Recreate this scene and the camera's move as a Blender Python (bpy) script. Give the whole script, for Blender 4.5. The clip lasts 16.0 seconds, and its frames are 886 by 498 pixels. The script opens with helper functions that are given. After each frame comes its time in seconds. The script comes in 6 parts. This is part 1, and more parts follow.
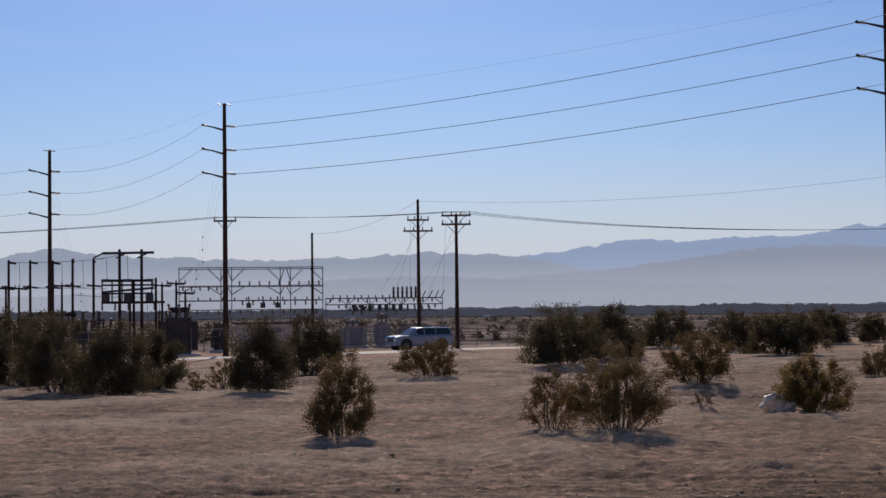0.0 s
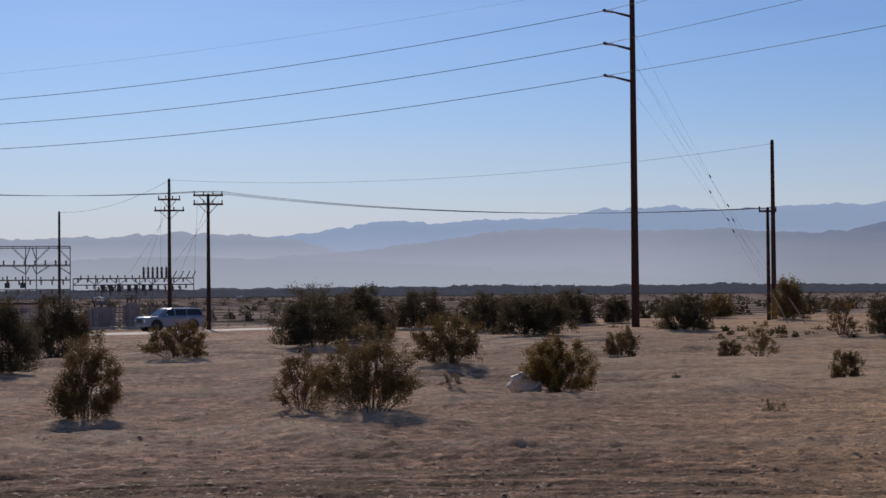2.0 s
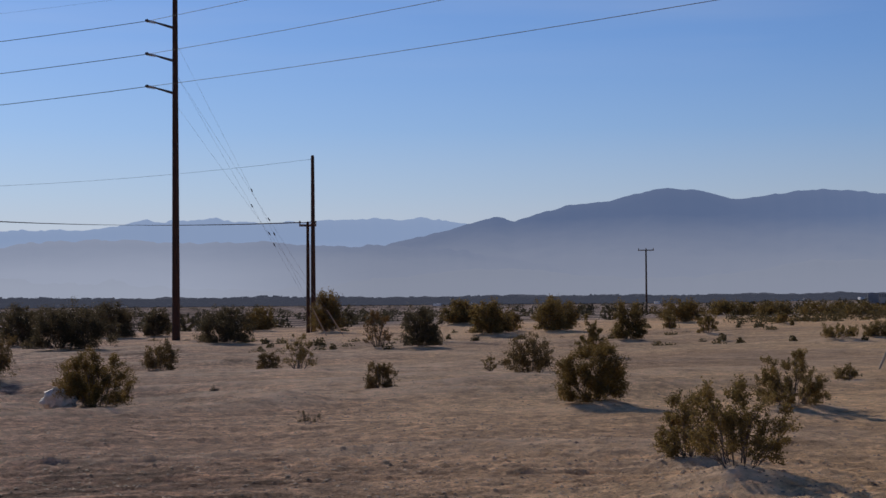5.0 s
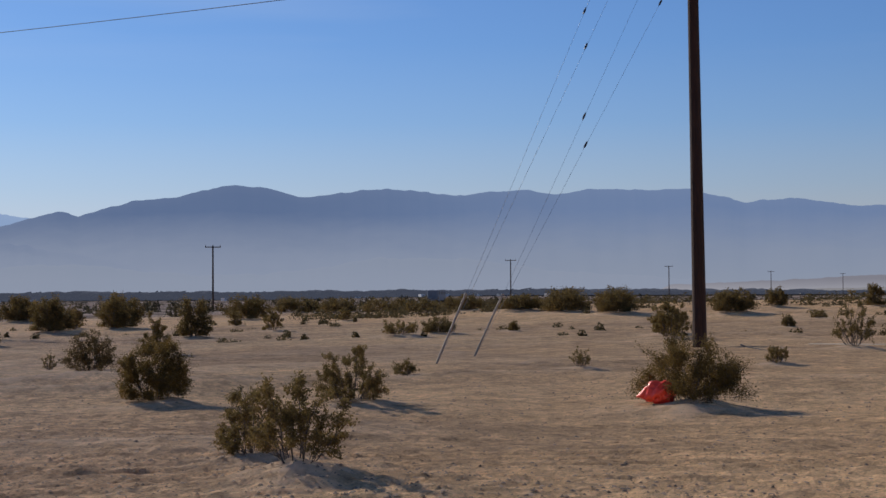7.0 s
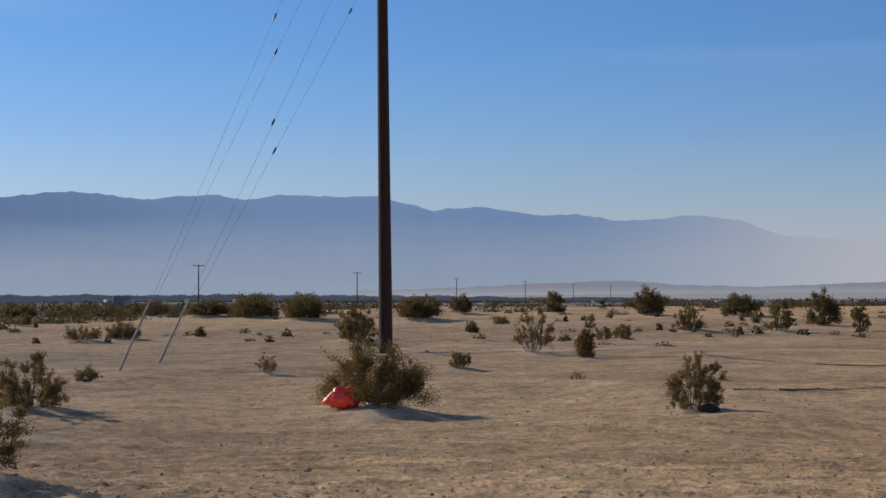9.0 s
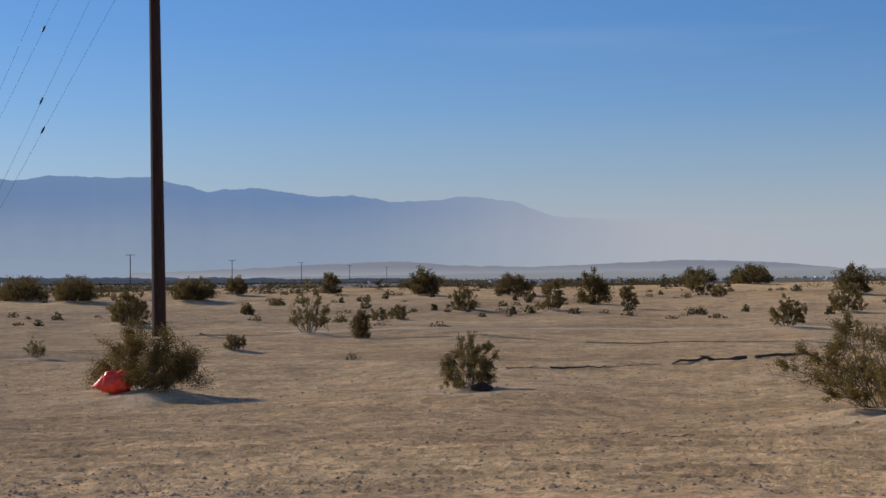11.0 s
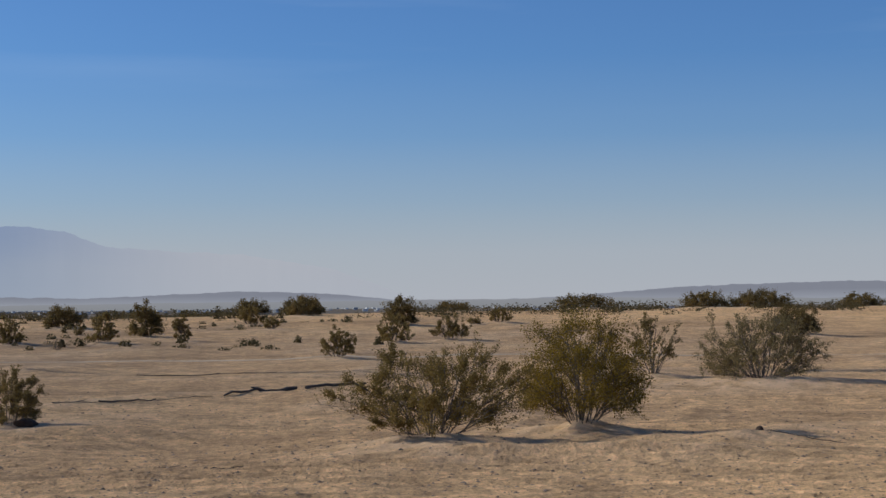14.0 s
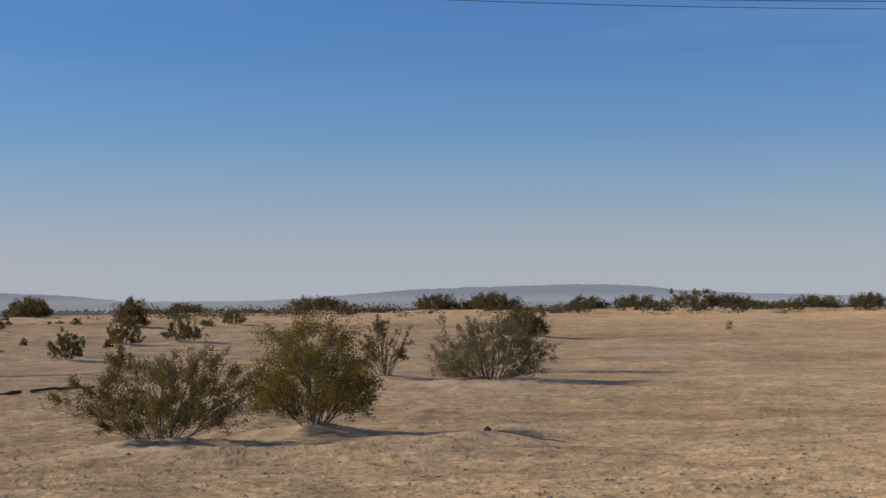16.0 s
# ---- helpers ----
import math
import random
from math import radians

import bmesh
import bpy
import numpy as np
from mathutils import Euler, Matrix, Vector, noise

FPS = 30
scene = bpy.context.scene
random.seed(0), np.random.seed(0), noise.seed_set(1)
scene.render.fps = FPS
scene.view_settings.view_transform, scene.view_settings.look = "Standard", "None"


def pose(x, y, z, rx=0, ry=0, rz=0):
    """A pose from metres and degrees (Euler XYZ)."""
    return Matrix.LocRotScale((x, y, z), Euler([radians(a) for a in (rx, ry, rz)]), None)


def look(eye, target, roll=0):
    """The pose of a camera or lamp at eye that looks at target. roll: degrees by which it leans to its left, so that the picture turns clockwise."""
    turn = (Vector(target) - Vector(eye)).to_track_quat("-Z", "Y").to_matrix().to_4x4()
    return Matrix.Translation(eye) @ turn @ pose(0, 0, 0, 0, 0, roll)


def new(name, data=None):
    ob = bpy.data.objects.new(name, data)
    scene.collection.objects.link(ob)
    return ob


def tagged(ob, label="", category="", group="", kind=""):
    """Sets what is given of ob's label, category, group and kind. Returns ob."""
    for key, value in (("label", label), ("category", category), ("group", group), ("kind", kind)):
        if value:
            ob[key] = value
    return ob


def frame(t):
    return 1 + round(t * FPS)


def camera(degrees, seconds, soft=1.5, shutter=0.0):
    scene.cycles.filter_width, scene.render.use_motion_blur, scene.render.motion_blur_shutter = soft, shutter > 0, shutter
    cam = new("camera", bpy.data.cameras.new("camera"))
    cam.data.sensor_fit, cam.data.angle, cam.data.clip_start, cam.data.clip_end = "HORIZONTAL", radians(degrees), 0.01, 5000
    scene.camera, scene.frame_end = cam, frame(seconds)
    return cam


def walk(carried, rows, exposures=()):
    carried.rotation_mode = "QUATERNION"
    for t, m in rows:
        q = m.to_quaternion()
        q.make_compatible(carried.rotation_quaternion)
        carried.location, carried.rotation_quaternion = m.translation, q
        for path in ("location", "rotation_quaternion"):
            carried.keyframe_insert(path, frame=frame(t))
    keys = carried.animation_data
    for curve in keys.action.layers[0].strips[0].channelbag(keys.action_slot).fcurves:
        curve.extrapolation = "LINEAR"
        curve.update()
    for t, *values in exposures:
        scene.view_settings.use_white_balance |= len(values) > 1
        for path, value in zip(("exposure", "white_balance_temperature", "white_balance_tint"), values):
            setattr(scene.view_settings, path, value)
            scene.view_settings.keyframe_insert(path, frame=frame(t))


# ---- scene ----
# The camera stands at eye height on open desert and pans to the right, held a hand's width ahead of the body.
EYE = 1.70
cam = camera(29.92, 16.0, soft=1.5)
TURNS = [
    (0.0, 0.00, 2.12, 0.64),
    (0.5, -2.17, 2.18, 0.62),
    (1.0, -4.47, 2.09, 0.65),
    (1.5, -6.62, 1.66, 0.78),
    (2.0, -8.52, 1.38, 0.50),
    (2.5, -11.59, 1.20, 0.38),
    (3.0, -14.23, 1.37, 0.64),
    (3.2, -15.09, 1.43, 0.57),
    (5.3, -26.48, 1.77, 0.47),
    (5.5, -28.06, 1.79, 0.47),
    (6.0, -31.24, 1.48, 0.43),
    (6.5, -35.01, 1.94, 0.32),
    (7.0, -39.13, 1.49, 0.36),
    (7.5, -41.76, 1.41, 0.47),
    (8.0, -44.20, 1.72, 0.55),
    (8.5, -47.00, 1.63, 0.43),
    (9.0, -49.85, 1.66, 0.07),
    (9.2, -50.88, 1.55, -0.15),
    (11.3, -58.60, 1.06, 0.22),
    (11.5, -59.44, 1.16, 0.00),
    (12.0, -62.88, 1.43, 0.41),
    (12.5, -65.08, 1.49, 0.75),
    (13.0, -68.30, 1.56, 0.80),
    (13.5, -70.83, 1.41, 0.78),
    (14.0, -72.87, 1.94, 0.57),
    (14.5, -75.38, 1.96, 0.36),
    (15.0, -77.88, 2.08, 0.57),
    (15.5, -79.98, 2.06, 0.39),
    (16.0, -82.02, 1.94, 0.44),
]


def stand(yaw, pitch, roll):
    a = radians(yaw)
    return pose(-0.2 * math.sin(a), 0.2 * math.cos(a), EYE, 90 + pitch, roll, yaw)


walk(cam, [(t, stand(a, b, c)) for t, a, b, c in TURNS],
     exposures=[(0.0, -0.17, 7080, 17), (3.2, -0.21, 6950, 15), (5.5, -0.26, 6640, 15), (6.2, -0.16, 6600, 14), (7.0, -0.07, 6520, 12), (8.5, 0.06, 6350, 8), (12.0, 0.03, 6200, 6), (16.0, 0.03, 6200, 6)])

# ---- world, sun ----
SUN_AZ, SUN_EL = 4.0, 28.0      # degrees; azimuth counted to the left of +y
world = bpy.data.worlds.new("desert_sky")
scene.world = world
world.use_nodes = True
wn = world.node_tree
sky = wn.nodes.new("ShaderNodeTexSky")
sky.sky_type = "NISHITA"
sky.sun_disc = False
sky.sun_elevation = radians(SUN_EL)
sky.sun_rotation = radians(-SUN_AZ)
sky.air_density, sky.dust_density, sky.ozone_density, sky.altitude = 1.0, 0.25, 1.3, 0.0
wn.nodes["Background"].inputs[1].default_value = 0.063
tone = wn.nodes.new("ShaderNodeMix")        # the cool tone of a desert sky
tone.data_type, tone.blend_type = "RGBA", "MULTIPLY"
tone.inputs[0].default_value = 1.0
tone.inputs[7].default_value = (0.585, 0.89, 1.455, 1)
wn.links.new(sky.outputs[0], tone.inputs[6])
veil_at = wn.nodes.new("ShaderNodeTexCoord")     # thin streaks of high cirrus
veil_map = wn.nodes.new("ShaderNodeMapping")
veil_map.inputs["Scale"].default_value = (2.2, 2.2, 26.0)
veil_map.inputs["Rotation"].default_value = (radians(3), 0, 0)
veil = wn.nodes.new("ShaderNodeTexNoise")
veil.inputs["Scale"].default_value, veil.inputs["Detail"].default_value = 1.0, 5.0
veil_part = wn.nodes.new("ShaderNodeMapRange")
veil_part.inputs["From Min"].default_value, veil_part.inputs["From Max"].default_value = 0.52, 0.80
veil_part.inputs["To Max"].default_value = 0.14
veil_up = wn.nodes.new("ShaderNodeMapRange")
veil_up.inputs["From Min"].default_value, veil_up.inputs["From Max"].default_value = 0.11, 0.17
veil_sep = wn.nodes.new("ShaderNodeSeparateXYZ")
veil_k = wn.nodes.new("ShaderNodeMath")
veil_k.operation = "MULTIPLY"
cirrus = wn.nodes.new("ShaderNodeMix")
cirrus.data_type = "RGBA"
cirrus.inputs[7].default_value = (11.5, 12.3, 13.6, 1)
wn.links.new(veil_at.outputs["Generated"], veil_map.inputs[0])
wn.links.new(veil_map.outputs[0], veil.inputs["Vector"])
wn.links.new(veil.outputs[0], veil_part.inputs[0])
wn.links.new(veil_at.outputs["Generated"], veil_sep.inputs[0])
wn.links.new(veil_sep.outputs[2], veil_up.inputs[0])
wn.links.new(veil_part.outputs[0], veil_k.inputs[0])
wn.links.new(veil_up.outputs[0], veil_k.inputs[1])
wn.links.new(veil_k.outputs[0], cirrus.inputs[0])
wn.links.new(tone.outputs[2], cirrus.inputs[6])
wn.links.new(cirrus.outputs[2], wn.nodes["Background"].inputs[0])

sun = new("sun", bpy.data.lights.new("sun", "SUN"))
sun.data.energy, sun.data.angle, sun.data.color = 4.5, radians(0.6), (1.0, 0.915, 0.80)
a, e = radians(SUN_AZ), radians(SUN_EL)
sun.matrix_world = look((-math.sin(a) * 100 * math.cos(e), math.cos(a) * 100 * math.cos(e), 100 * math.sin(e)), (0, 0, 0))


# ---- materials ----
def nodes_of(name):
    m = bpy.data.materials.new(name)
    m.use_nodes = True
    t = m.node_tree
    return m, t, t.nodes["Principled BSDF"]


def add(t, kind, **values):
    n = t.nodes.new(kind)
    for k, v in values.items():
        n.inputs[k].default_value = v
    return n


def ramp(t, src, stops):
    n = t.nodes.new("ShaderNodeValToRGB")
    el = n.color_ramp.elements
    while len(el) < len(stops):
        el.new(0.5)
    for s, (p, c) in zip(el, stops):
        s.position, s.color = p, (*c, 1)
    t.links.new(src, n.inputs[0])
    return n.outputs[0]


def mixed(t, kind, fac, one, two):
    n = t.nodes.new("ShaderNodeMix")
    n.data_type, n.blend_type = "RGBA", kind
    if hasattr(fac, "is_linked"):
        t.links.new(fac, n.inputs[0])
    else:
        n.inputs[0].default_value = fac
    t.links.new(one, n.inputs[6])
    t.links.new(two, n.inputs[7])
    return n.outputs[2]


def surface(name, dark, light, rough=0.7, metal=0.0, scale=6.0, bump=0.15, stretch=(1, 1, 1), fine=40.0, island=0.0):
    """A worn surface: two scales of noise between two colours, with fine relief."""
    m, t, b = nodes_of(name)
    co = t.nodes.new("ShaderNodeTexCoord")
    mp = add(t, "ShaderNodeMapping", Scale=stretch)
    t.links.new(co.outputs["Object"], mp.inputs[0])
    n1 = add(t, "ShaderNodeTexNoise", Scale=scale, Detail=5.0, Roughness=0.6)
    n2 = add(t, "ShaderNodeTexNoise", Scale=fine, Detail=3.0)
    t.links.new(mp.outputs[0], n1.inputs["Vector"])
    t.links.new(mp.outputs[0], n2.inputs["Vector"])
    both = t.nodes.new("ShaderNodeMath")
    both.operation = "MULTIPLY_ADD"
    both.inputs[1].default_value = 0.35
    t.links.new(n2.outputs[0], both.inputs[0])
    t.links.new(n1.outputs[0], both.inputs[2])
    c = ramp(t, both.outputs[0], [(0.42, dark), (0.9, light)])
    if island:
        g = t.nodes.new("ShaderNodeNewGeometry")
        tint = ramp(t, g.outputs["Random Per Island"], [(0.0, (1 - island,) * 3), (1.0, (1.0, 1.0, 1.0))])
        c = mixed(t, "MULTIPLY", 1.0, c, tint)
    t.links.new(c, b.inputs["Base Color"])
    b.inputs["Roughness"].default_value = rough
    b.inputs["Metallic"].default_value = metal
    if bump:
        bp = add(t, "ShaderNodeBump", Strength=bump, Distance=0.02)
        t.links.new(both.outputs[0], bp.inputs["Height"])
        t.links.new(bp.outputs[0], b.inputs["Normal"])
    return m


def sand_material():
    m, t, b = nodes_of("desert_sand")
    g = t.nodes.new("ShaderNodeNewGeometry")
    sep = t.nodes.new("ShaderNodeSeparateXYZ")
    t.links.new(g.outputs["Position"], sep.inputs[0])
    flat = t.nodes.new("ShaderNodeCombineXYZ")
    t.links.new(sep.outputs[0], flat.inputs[0])
    t.links.new(sep.outputs[1], flat.inputs[1])
    arc = t.nodes.new("ShaderNodeVectorMath")        # the middle of the vehicles' turning loop
    arc.operation = "ADD"
    arc.inputs[1].default_value = (2.5, 5.0, 0)
    t.links.new(flat.outputs[0], arc.inputs[0])
    asep = t.nodes.new("ShaderNodeSeparateXYZ")
    t.links.new(arc.outputs[0], asep.inputs[0])
    dist = t.nodes.new("ShaderNodeVectorMath")
    dist.operation = "LENGTH"
    t.links.new(arc.outputs[0], dist.inputs[0])
    turn = t.nodes.new("ShaderNodeMath")
    turn.operation = "ARCTAN2"
    t.links.new(asep.outputs[0], turn.inputs[0])
    t.links.new(asep.outputs[1], turn.inputs[1])
    ring = t.nodes.new("ShaderNodeCombineXYZ")      # wheel ruts run in wide arcs over the flat
    t.links.new(dist.outputs["Value"], ring.inputs[0])
    t.links.new(turn.outputs[0], ring.inputs[1])
    rs = add(t, "ShaderNodeMapping", Scale=(3.4, 4.5, 1))
    t.links.new(ring.outputs[0], rs.inputs[0])
    ruts = add(t, "ShaderNodeTexNoise", Scale=1.0, Detail=6.0, Roughness=0.65)
    t.links.new(rs.outputs[0], ruts.inputs["Vector"])
    patch = add(t, "ShaderNodeTexNoise", Scale=0.09, Detail=5.0, Roughness=0.6)
    t.links.new(flat.outputs[0], patch.inputs["Vector"])
    mid = add(t, "ShaderNodeTexNoise", Scale=1.1, Detail=6.0, Roughness=0.7)
    t.links.new(flat.outputs[0], mid.inputs["Vector"])
    grit = add(t, "ShaderNodeTexNoise", Scale=34.0, Detail=4.0, Roughness=0.75)
    t.links.new(flat.outputs[0], grit.inputs["Vector"])
    tan_ = ramp(t, patch.outputs[0], [(0.36, (0.452, 0.292, 0.154)), (0.48, (0.610, 0.395, 0.205)), (0.68, (0.67, 0.447, 0.236))])
    dirt = ramp(t, patch.outputs[0], [(0.34, (0.285, 0.162, 0.104)), (0.50, (0.397, 0.230, 0.152)), (0.68, (0.510, 0.311, 0.207))])
    unit = t.nodes.new("ShaderNodeVectorMath")      # trodden dirt, painted darker for the backlit view, gives way to clean sand eastwards
    unit.operation = "NORMALIZE"
    t.links.new(flat.outputs[0], unit.inputs[0])
    east = t.nodes.new("ShaderNodeVectorMath")
    east.operation = "DOT_PRODUCT"
    east.inputs[1].default_value = (0.985, -0.174, 0)
    t.links.new(unit.outputs[0], east.inputs[0])
    zone = t.nodes.new("ShaderNodeMath")
    zone.operation = "MULTIPLY_ADD"
    zone.inputs[1].default_value = 0.5
    t.links.new(patch.outputs[0], zone.inputs[0])
    t.links.new(east.outputs["Value"], zone.inputs[2])
    zr = add(t, "ShaderNodeMapRange")
    zr.interpolation_type = "SMOOTHSTEP"
    zr.inputs["From Min"].default_value, zr.inputs["From Max"].default_value = 0.06, 0.80
    t.links.new(zone.outputs[0], zr.inputs[0])
    c1 = mixed(t, "MIX", zr.outputs[0], dirt, tan_)
    away_ = t.nodes.new("ShaderNodeVectorMath")     # the valley beyond is grey soil under low scrub
    away_.operation = "LENGTH"
    t.links.new(flat.outputs[0], away_.inputs[0])
    vr = add(t, "ShaderNodeMapRange")
    vr.interpolation_type = "SMOOTHSTEP"
    vr.inputs["From Min"].default_value, vr.inputs["From Max"].default_value = 138, 190
    t.links.new(away_.outputs["Value"], vr.inputs[0])
    valley = ramp(t, patch.outputs[0], [(0.36, (0.052, 0.047, 0.044)), (0.52, (0.070, 0.063, 0.059)), (0.68, (0.100, 0.090, 0.083))])
    dry = ramp(t, patch.outputs[0], [(0.36, (0.12, 0.108, 0.096)), (0.52, (0.17, 0.15, 0.13)), (0.68, (0.25, 0.22, 0.19))])
    lake = add(t, "ShaderNodeMapRange")            # the valley floor is bare and pale in the east
    lake.interpolation_type = "SMOOTHSTEP"
    lake.inputs["From Min"].default_value, lake.inputs["From Max"].default_value = 0.62, 0.86
    t.links.new(east.outputs["Value"], lake.inputs[0])
    wash = add(t, "ShaderNodeTexNoise", Scale=0.055, Detail=4.0, Roughness=0.6)      # bare pale washes between the scrub; the ground turns dark below the trees
    t.links.new(flat.outputs[0], wash.inputs["Vector"])
    bare_ = ramp(t, wash.outputs[0], [(0.38, (1.1, 1.05, 1.0)), (0.47, (2.6, 2.4, 2.2)), (0.55, (7.0, 6.3, 5.7))])
    valley = mixed(t, "MULTIPLY", 1.0, valley, bare_)
    shade_ = add(t, "ShaderNodeMapRange")
    shade_.inputs["From Min"].default_value, shade_.inputs["From Max"].default_value = 860, 1000
    t.links.new(away_.outputs["Value"], shade_.inputs[0])
    dark_ground = t.nodes.new("ShaderNodeRGB")
    dark_ground.outputs[0].default_value = (0.018, 0.019, 0.022, 1)
    valley = mixed(t, "MIX", shade_.outputs[0], valley, dark_ground.outputs[0])
    valley = mixed(t, "MIX", lake.outputs[0], valley, dry)
    c1 = mixed(t, "MIX", vr.outputs[0], c1, valley)
    ss = add(t, "ShaderNodeMapping", Scale=(9.0, 190.0, 1))
    t.links.new(ring.outputs[0], ss.inputs[0])
    specks = add(t, "ShaderNodeTexNoise", Scale=1.0, Detail=3.0, Roughness=0.7)
    t.links.new(ss.outputs[0], specks.inputs["Vector"])
    c5 = ramp(t, specks.outputs[0], [(0.30, (0.50, 0.48, 0.46)), (0.42, (1, 1, 1)), (0.60, (1, 1, 1)), (0.70, (1.20, 1.19, 1.17))])
    c2 = ramp(t, mid.outputs[0], [(0.36, (0.72, 0.71, 0.70)), (0.49, (0.98, 0.98, 0.98)), (0.62, (1.20, 1.19, 1.18))])
    c3 = ramp(t, ruts.outputs[0], [(0.35, (0.55, 0.53, 0.52)), (0.49, (0.98, 0.98, 0.98)), (0.63, (1.38, 1.36, 1.33))])
    c4 = ramp(t, grit.outputs[0], [(0.33, (0.50, 0.47, 0.45)), (0.45, (0.97, 0.97, 0.97)), (0.66, (1.12, 1.11, 1.10))])
    drift = add(t, "ShaderNodeTexNoise", Scale=0.8, Detail=6.0, Roughness=0.62, Distortion=0.3)
    t.links.new(flat.outputs[0], drift.inputs["Vector"])
    c7 = ramp(t, drift.outputs[0], [(0.36, (0.70, 0.68, 0.66)), (0.48, (0.98, 0.98, 0.98)), (0.62, (1.42, 1.40, 1.36))])
    trodden = t.nodes.new("ShaderNodeMath")        # pale drifted sand lies in patches on the trodden dirt
    trodden.operation = "MULTIPLY_ADD"
    trodden.inputs[1].default_value, trodden.inputs[2].default_value = -0.62, 0.9
    t.links.new(zr.outputs[0], trodden.inputs[0])
    c1 = mixed(t, "MULTIPLY", trodden.outputs[0], c1, c7)
    c = mixed(t, "MULTIPLY", 0.8, c1, c2)
    c = mixed(t, "MULTIPLY", trodden.outputs[0], c, c3)
    c = mixed(t, "MULTIPLY", 0.8, c, c4)
    clod = add(t, "ShaderNodeTexNoise", Scale=11.0, Detail=5.0, Roughness=0.75)
    t.links.new(flat.outputs[0], clod.inputs["Vector"])
    c6 = ramp(t, clod.outputs[0], [(0.38, (0.56, 0.53, 0.50)), (0.48, (0.98, 0.98, 0.98)), (0.60, (1.26, 1.25, 1.22))])
    c = mixed(t, "MULTIPLY", 0.9, c, c5)
    crust = t.nodes.new("ShaderNodeMath")          # the crust is coarser on the trodden dirt
    crust.operation = "MULTIPLY_ADD"
    crust.inputs[1].default_value, crust.inputs[2].default_value = -0.42, 1.0
    t.links.new(zr.outputs[0], crust.inputs[0])
    c = mixed(t, "MULTIPLY", crust.outputs[0], c, c6)
    dash = add(t, "ShaderNodeTexNoise", Scale=4.6, Detail=3.0, Roughness=0.6)      # scuffed crust, its relief's highlights and darks put into the colour
    t.links.new(flat.outputs[0], dash.inputs["Vector"])
    c8 = ramp(t, dash.outputs[0], [(0.40, (0.54, 0.52, 0.51)), (0.50, (0.98, 0.98, 0.98)), (0.59, (1.46, 1.44, 1.40))])
    rugged = t.nodes.new("ShaderNodeMath")
    rugged.operation = "MULTIPLY_ADD"
    rugged.inputs[1].default_value, rugged.inputs[2].default_value = -0.62, 0.95
    t.links.new(zr.outputs[0], rugged.inputs[0])
    c = mixed(t, "MULTIPLY", rugged.outputs[0], c, c8)
    near_ = add(t, "ShaderNodeMapRange")           # the driven strip is darker packed dirt
    near_.interpolation_type = "SMOOTHSTEP"
    near_.inputs["From Min"].default_value, near_.inputs["From Max"].default_value = 21.5, 15.8
    wob = t.nodes.new("ShaderNodeMath")
    wob.operation = "MULTIPLY_ADD"
    wob.inputs[1].default_value = 7.0
    t.links.new(patch.outputs[0], wob.inputs[0])
    t.links.new(away_.outputs["Value"], wob.inputs[2])
    off_ = t.nodes.new("ShaderNodeMath")
    off_.operation = "SUBTRACT"
    off_.inputs[1].default_value = 3.5
    t.links.new(wob.outputs[0], off_.inputs[0])
    t.links.new(off_.outputs[0], near_.inputs[0])
    packed = t.nodes.new("ShaderNodeMath")
    packed.operation = "MULTIPLY"
    west = add(t, "ShaderNodeMapRange")
    west.interpolation_type = "SMOOTHSTEP"
    west.inputs["From Min"].default_value, west.inputs["From Max"].default_value = 0.29, -0.02
    t.links.new(east.outputs["Value"], west.inputs[0])
    t.links.new(near_.outputs[0], packed.inputs[0])
    t.links.new(west.outputs[0], packed.inputs[1])
    soil = t.nodes.new("ShaderNodeRGB")
    soil.outputs[0].default_value = (0.43, 0.395, 0.395, 1)
    c = mixed(t, "MULTIPLY", packed.outputs[0], c, soil.outputs[0])
    band = add(t, "ShaderNodeMapRange")            # darker in the middle distance, paler and warmer on the dunes behind it
    band.inputs["From Min"].default_value, band.inputs["From Max"].default_value = 10, 130
    t.links.new(off_.outputs[0], band.inputs[0])
    c9 = ramp(t, band.outputs[0], [(0.05, (1.02, 1.02, 1.02)), (0.22, (0.94, 0.94, 0.95)), (0.52, (0.83, 0.83, 0.85)), (0.72, (1.06, 1.03, 0.97)), (0.95, (1.12, 1.08, 1.00))])
    c = mixed(t, "MULTIPLY", 1.0, c, c9)
    near_paler = add(t, "ShaderNodeMapRange")         # near sand made paler between two bearings
    near_paler.interpolation_type = "SMOOTHSTEP"
    near_paler.inputs["From Min"].default_value, near_paler.inputs["From Max"].default_value = 0.92, 0.55
    t.links.new(east.outputs["Value"], near_paler.inputs[0])
    c10 = ramp(t, band.outputs[0], [(0.04, (1.12, 1.11, 1.10)), (0.12, (1.08, 1.08, 1.07)), (0.24, (1, 1, 1))])
    open_ = t.nodes.new("ShaderNodeMath")
    open_.operation = "MULTIPLY"
    bare = t.nodes.new("ShaderNodeMath")
    bare.operation = "SUBTRACT"
    bare.inputs[0].default_value = 1.0
    t.links.new(west.outputs[0], bare.inputs[1])
    t.links.new(bare.outputs[0], open_.inputs[0])
    t.links.new(near_paler.outputs[0], open_.inputs[1])
    c = mixed(t, "MULTIPLY", open_.outputs[0], c, c10)
    ls = add(t, "ShaderNodeMapping", Scale=(6.5, 1.5, 1))
    t.links.new(ring.outputs[0], ls.inputs[0])
    lines = add(t, "ShaderNodeTexNoise", Scale=1.0, Detail=4.0, Roughness=0.65)      # old wheel lines along the driven strip, with sunlit edges painted pale
    t.links.new(ls.outputs[0], lines.inputs["Vector"])
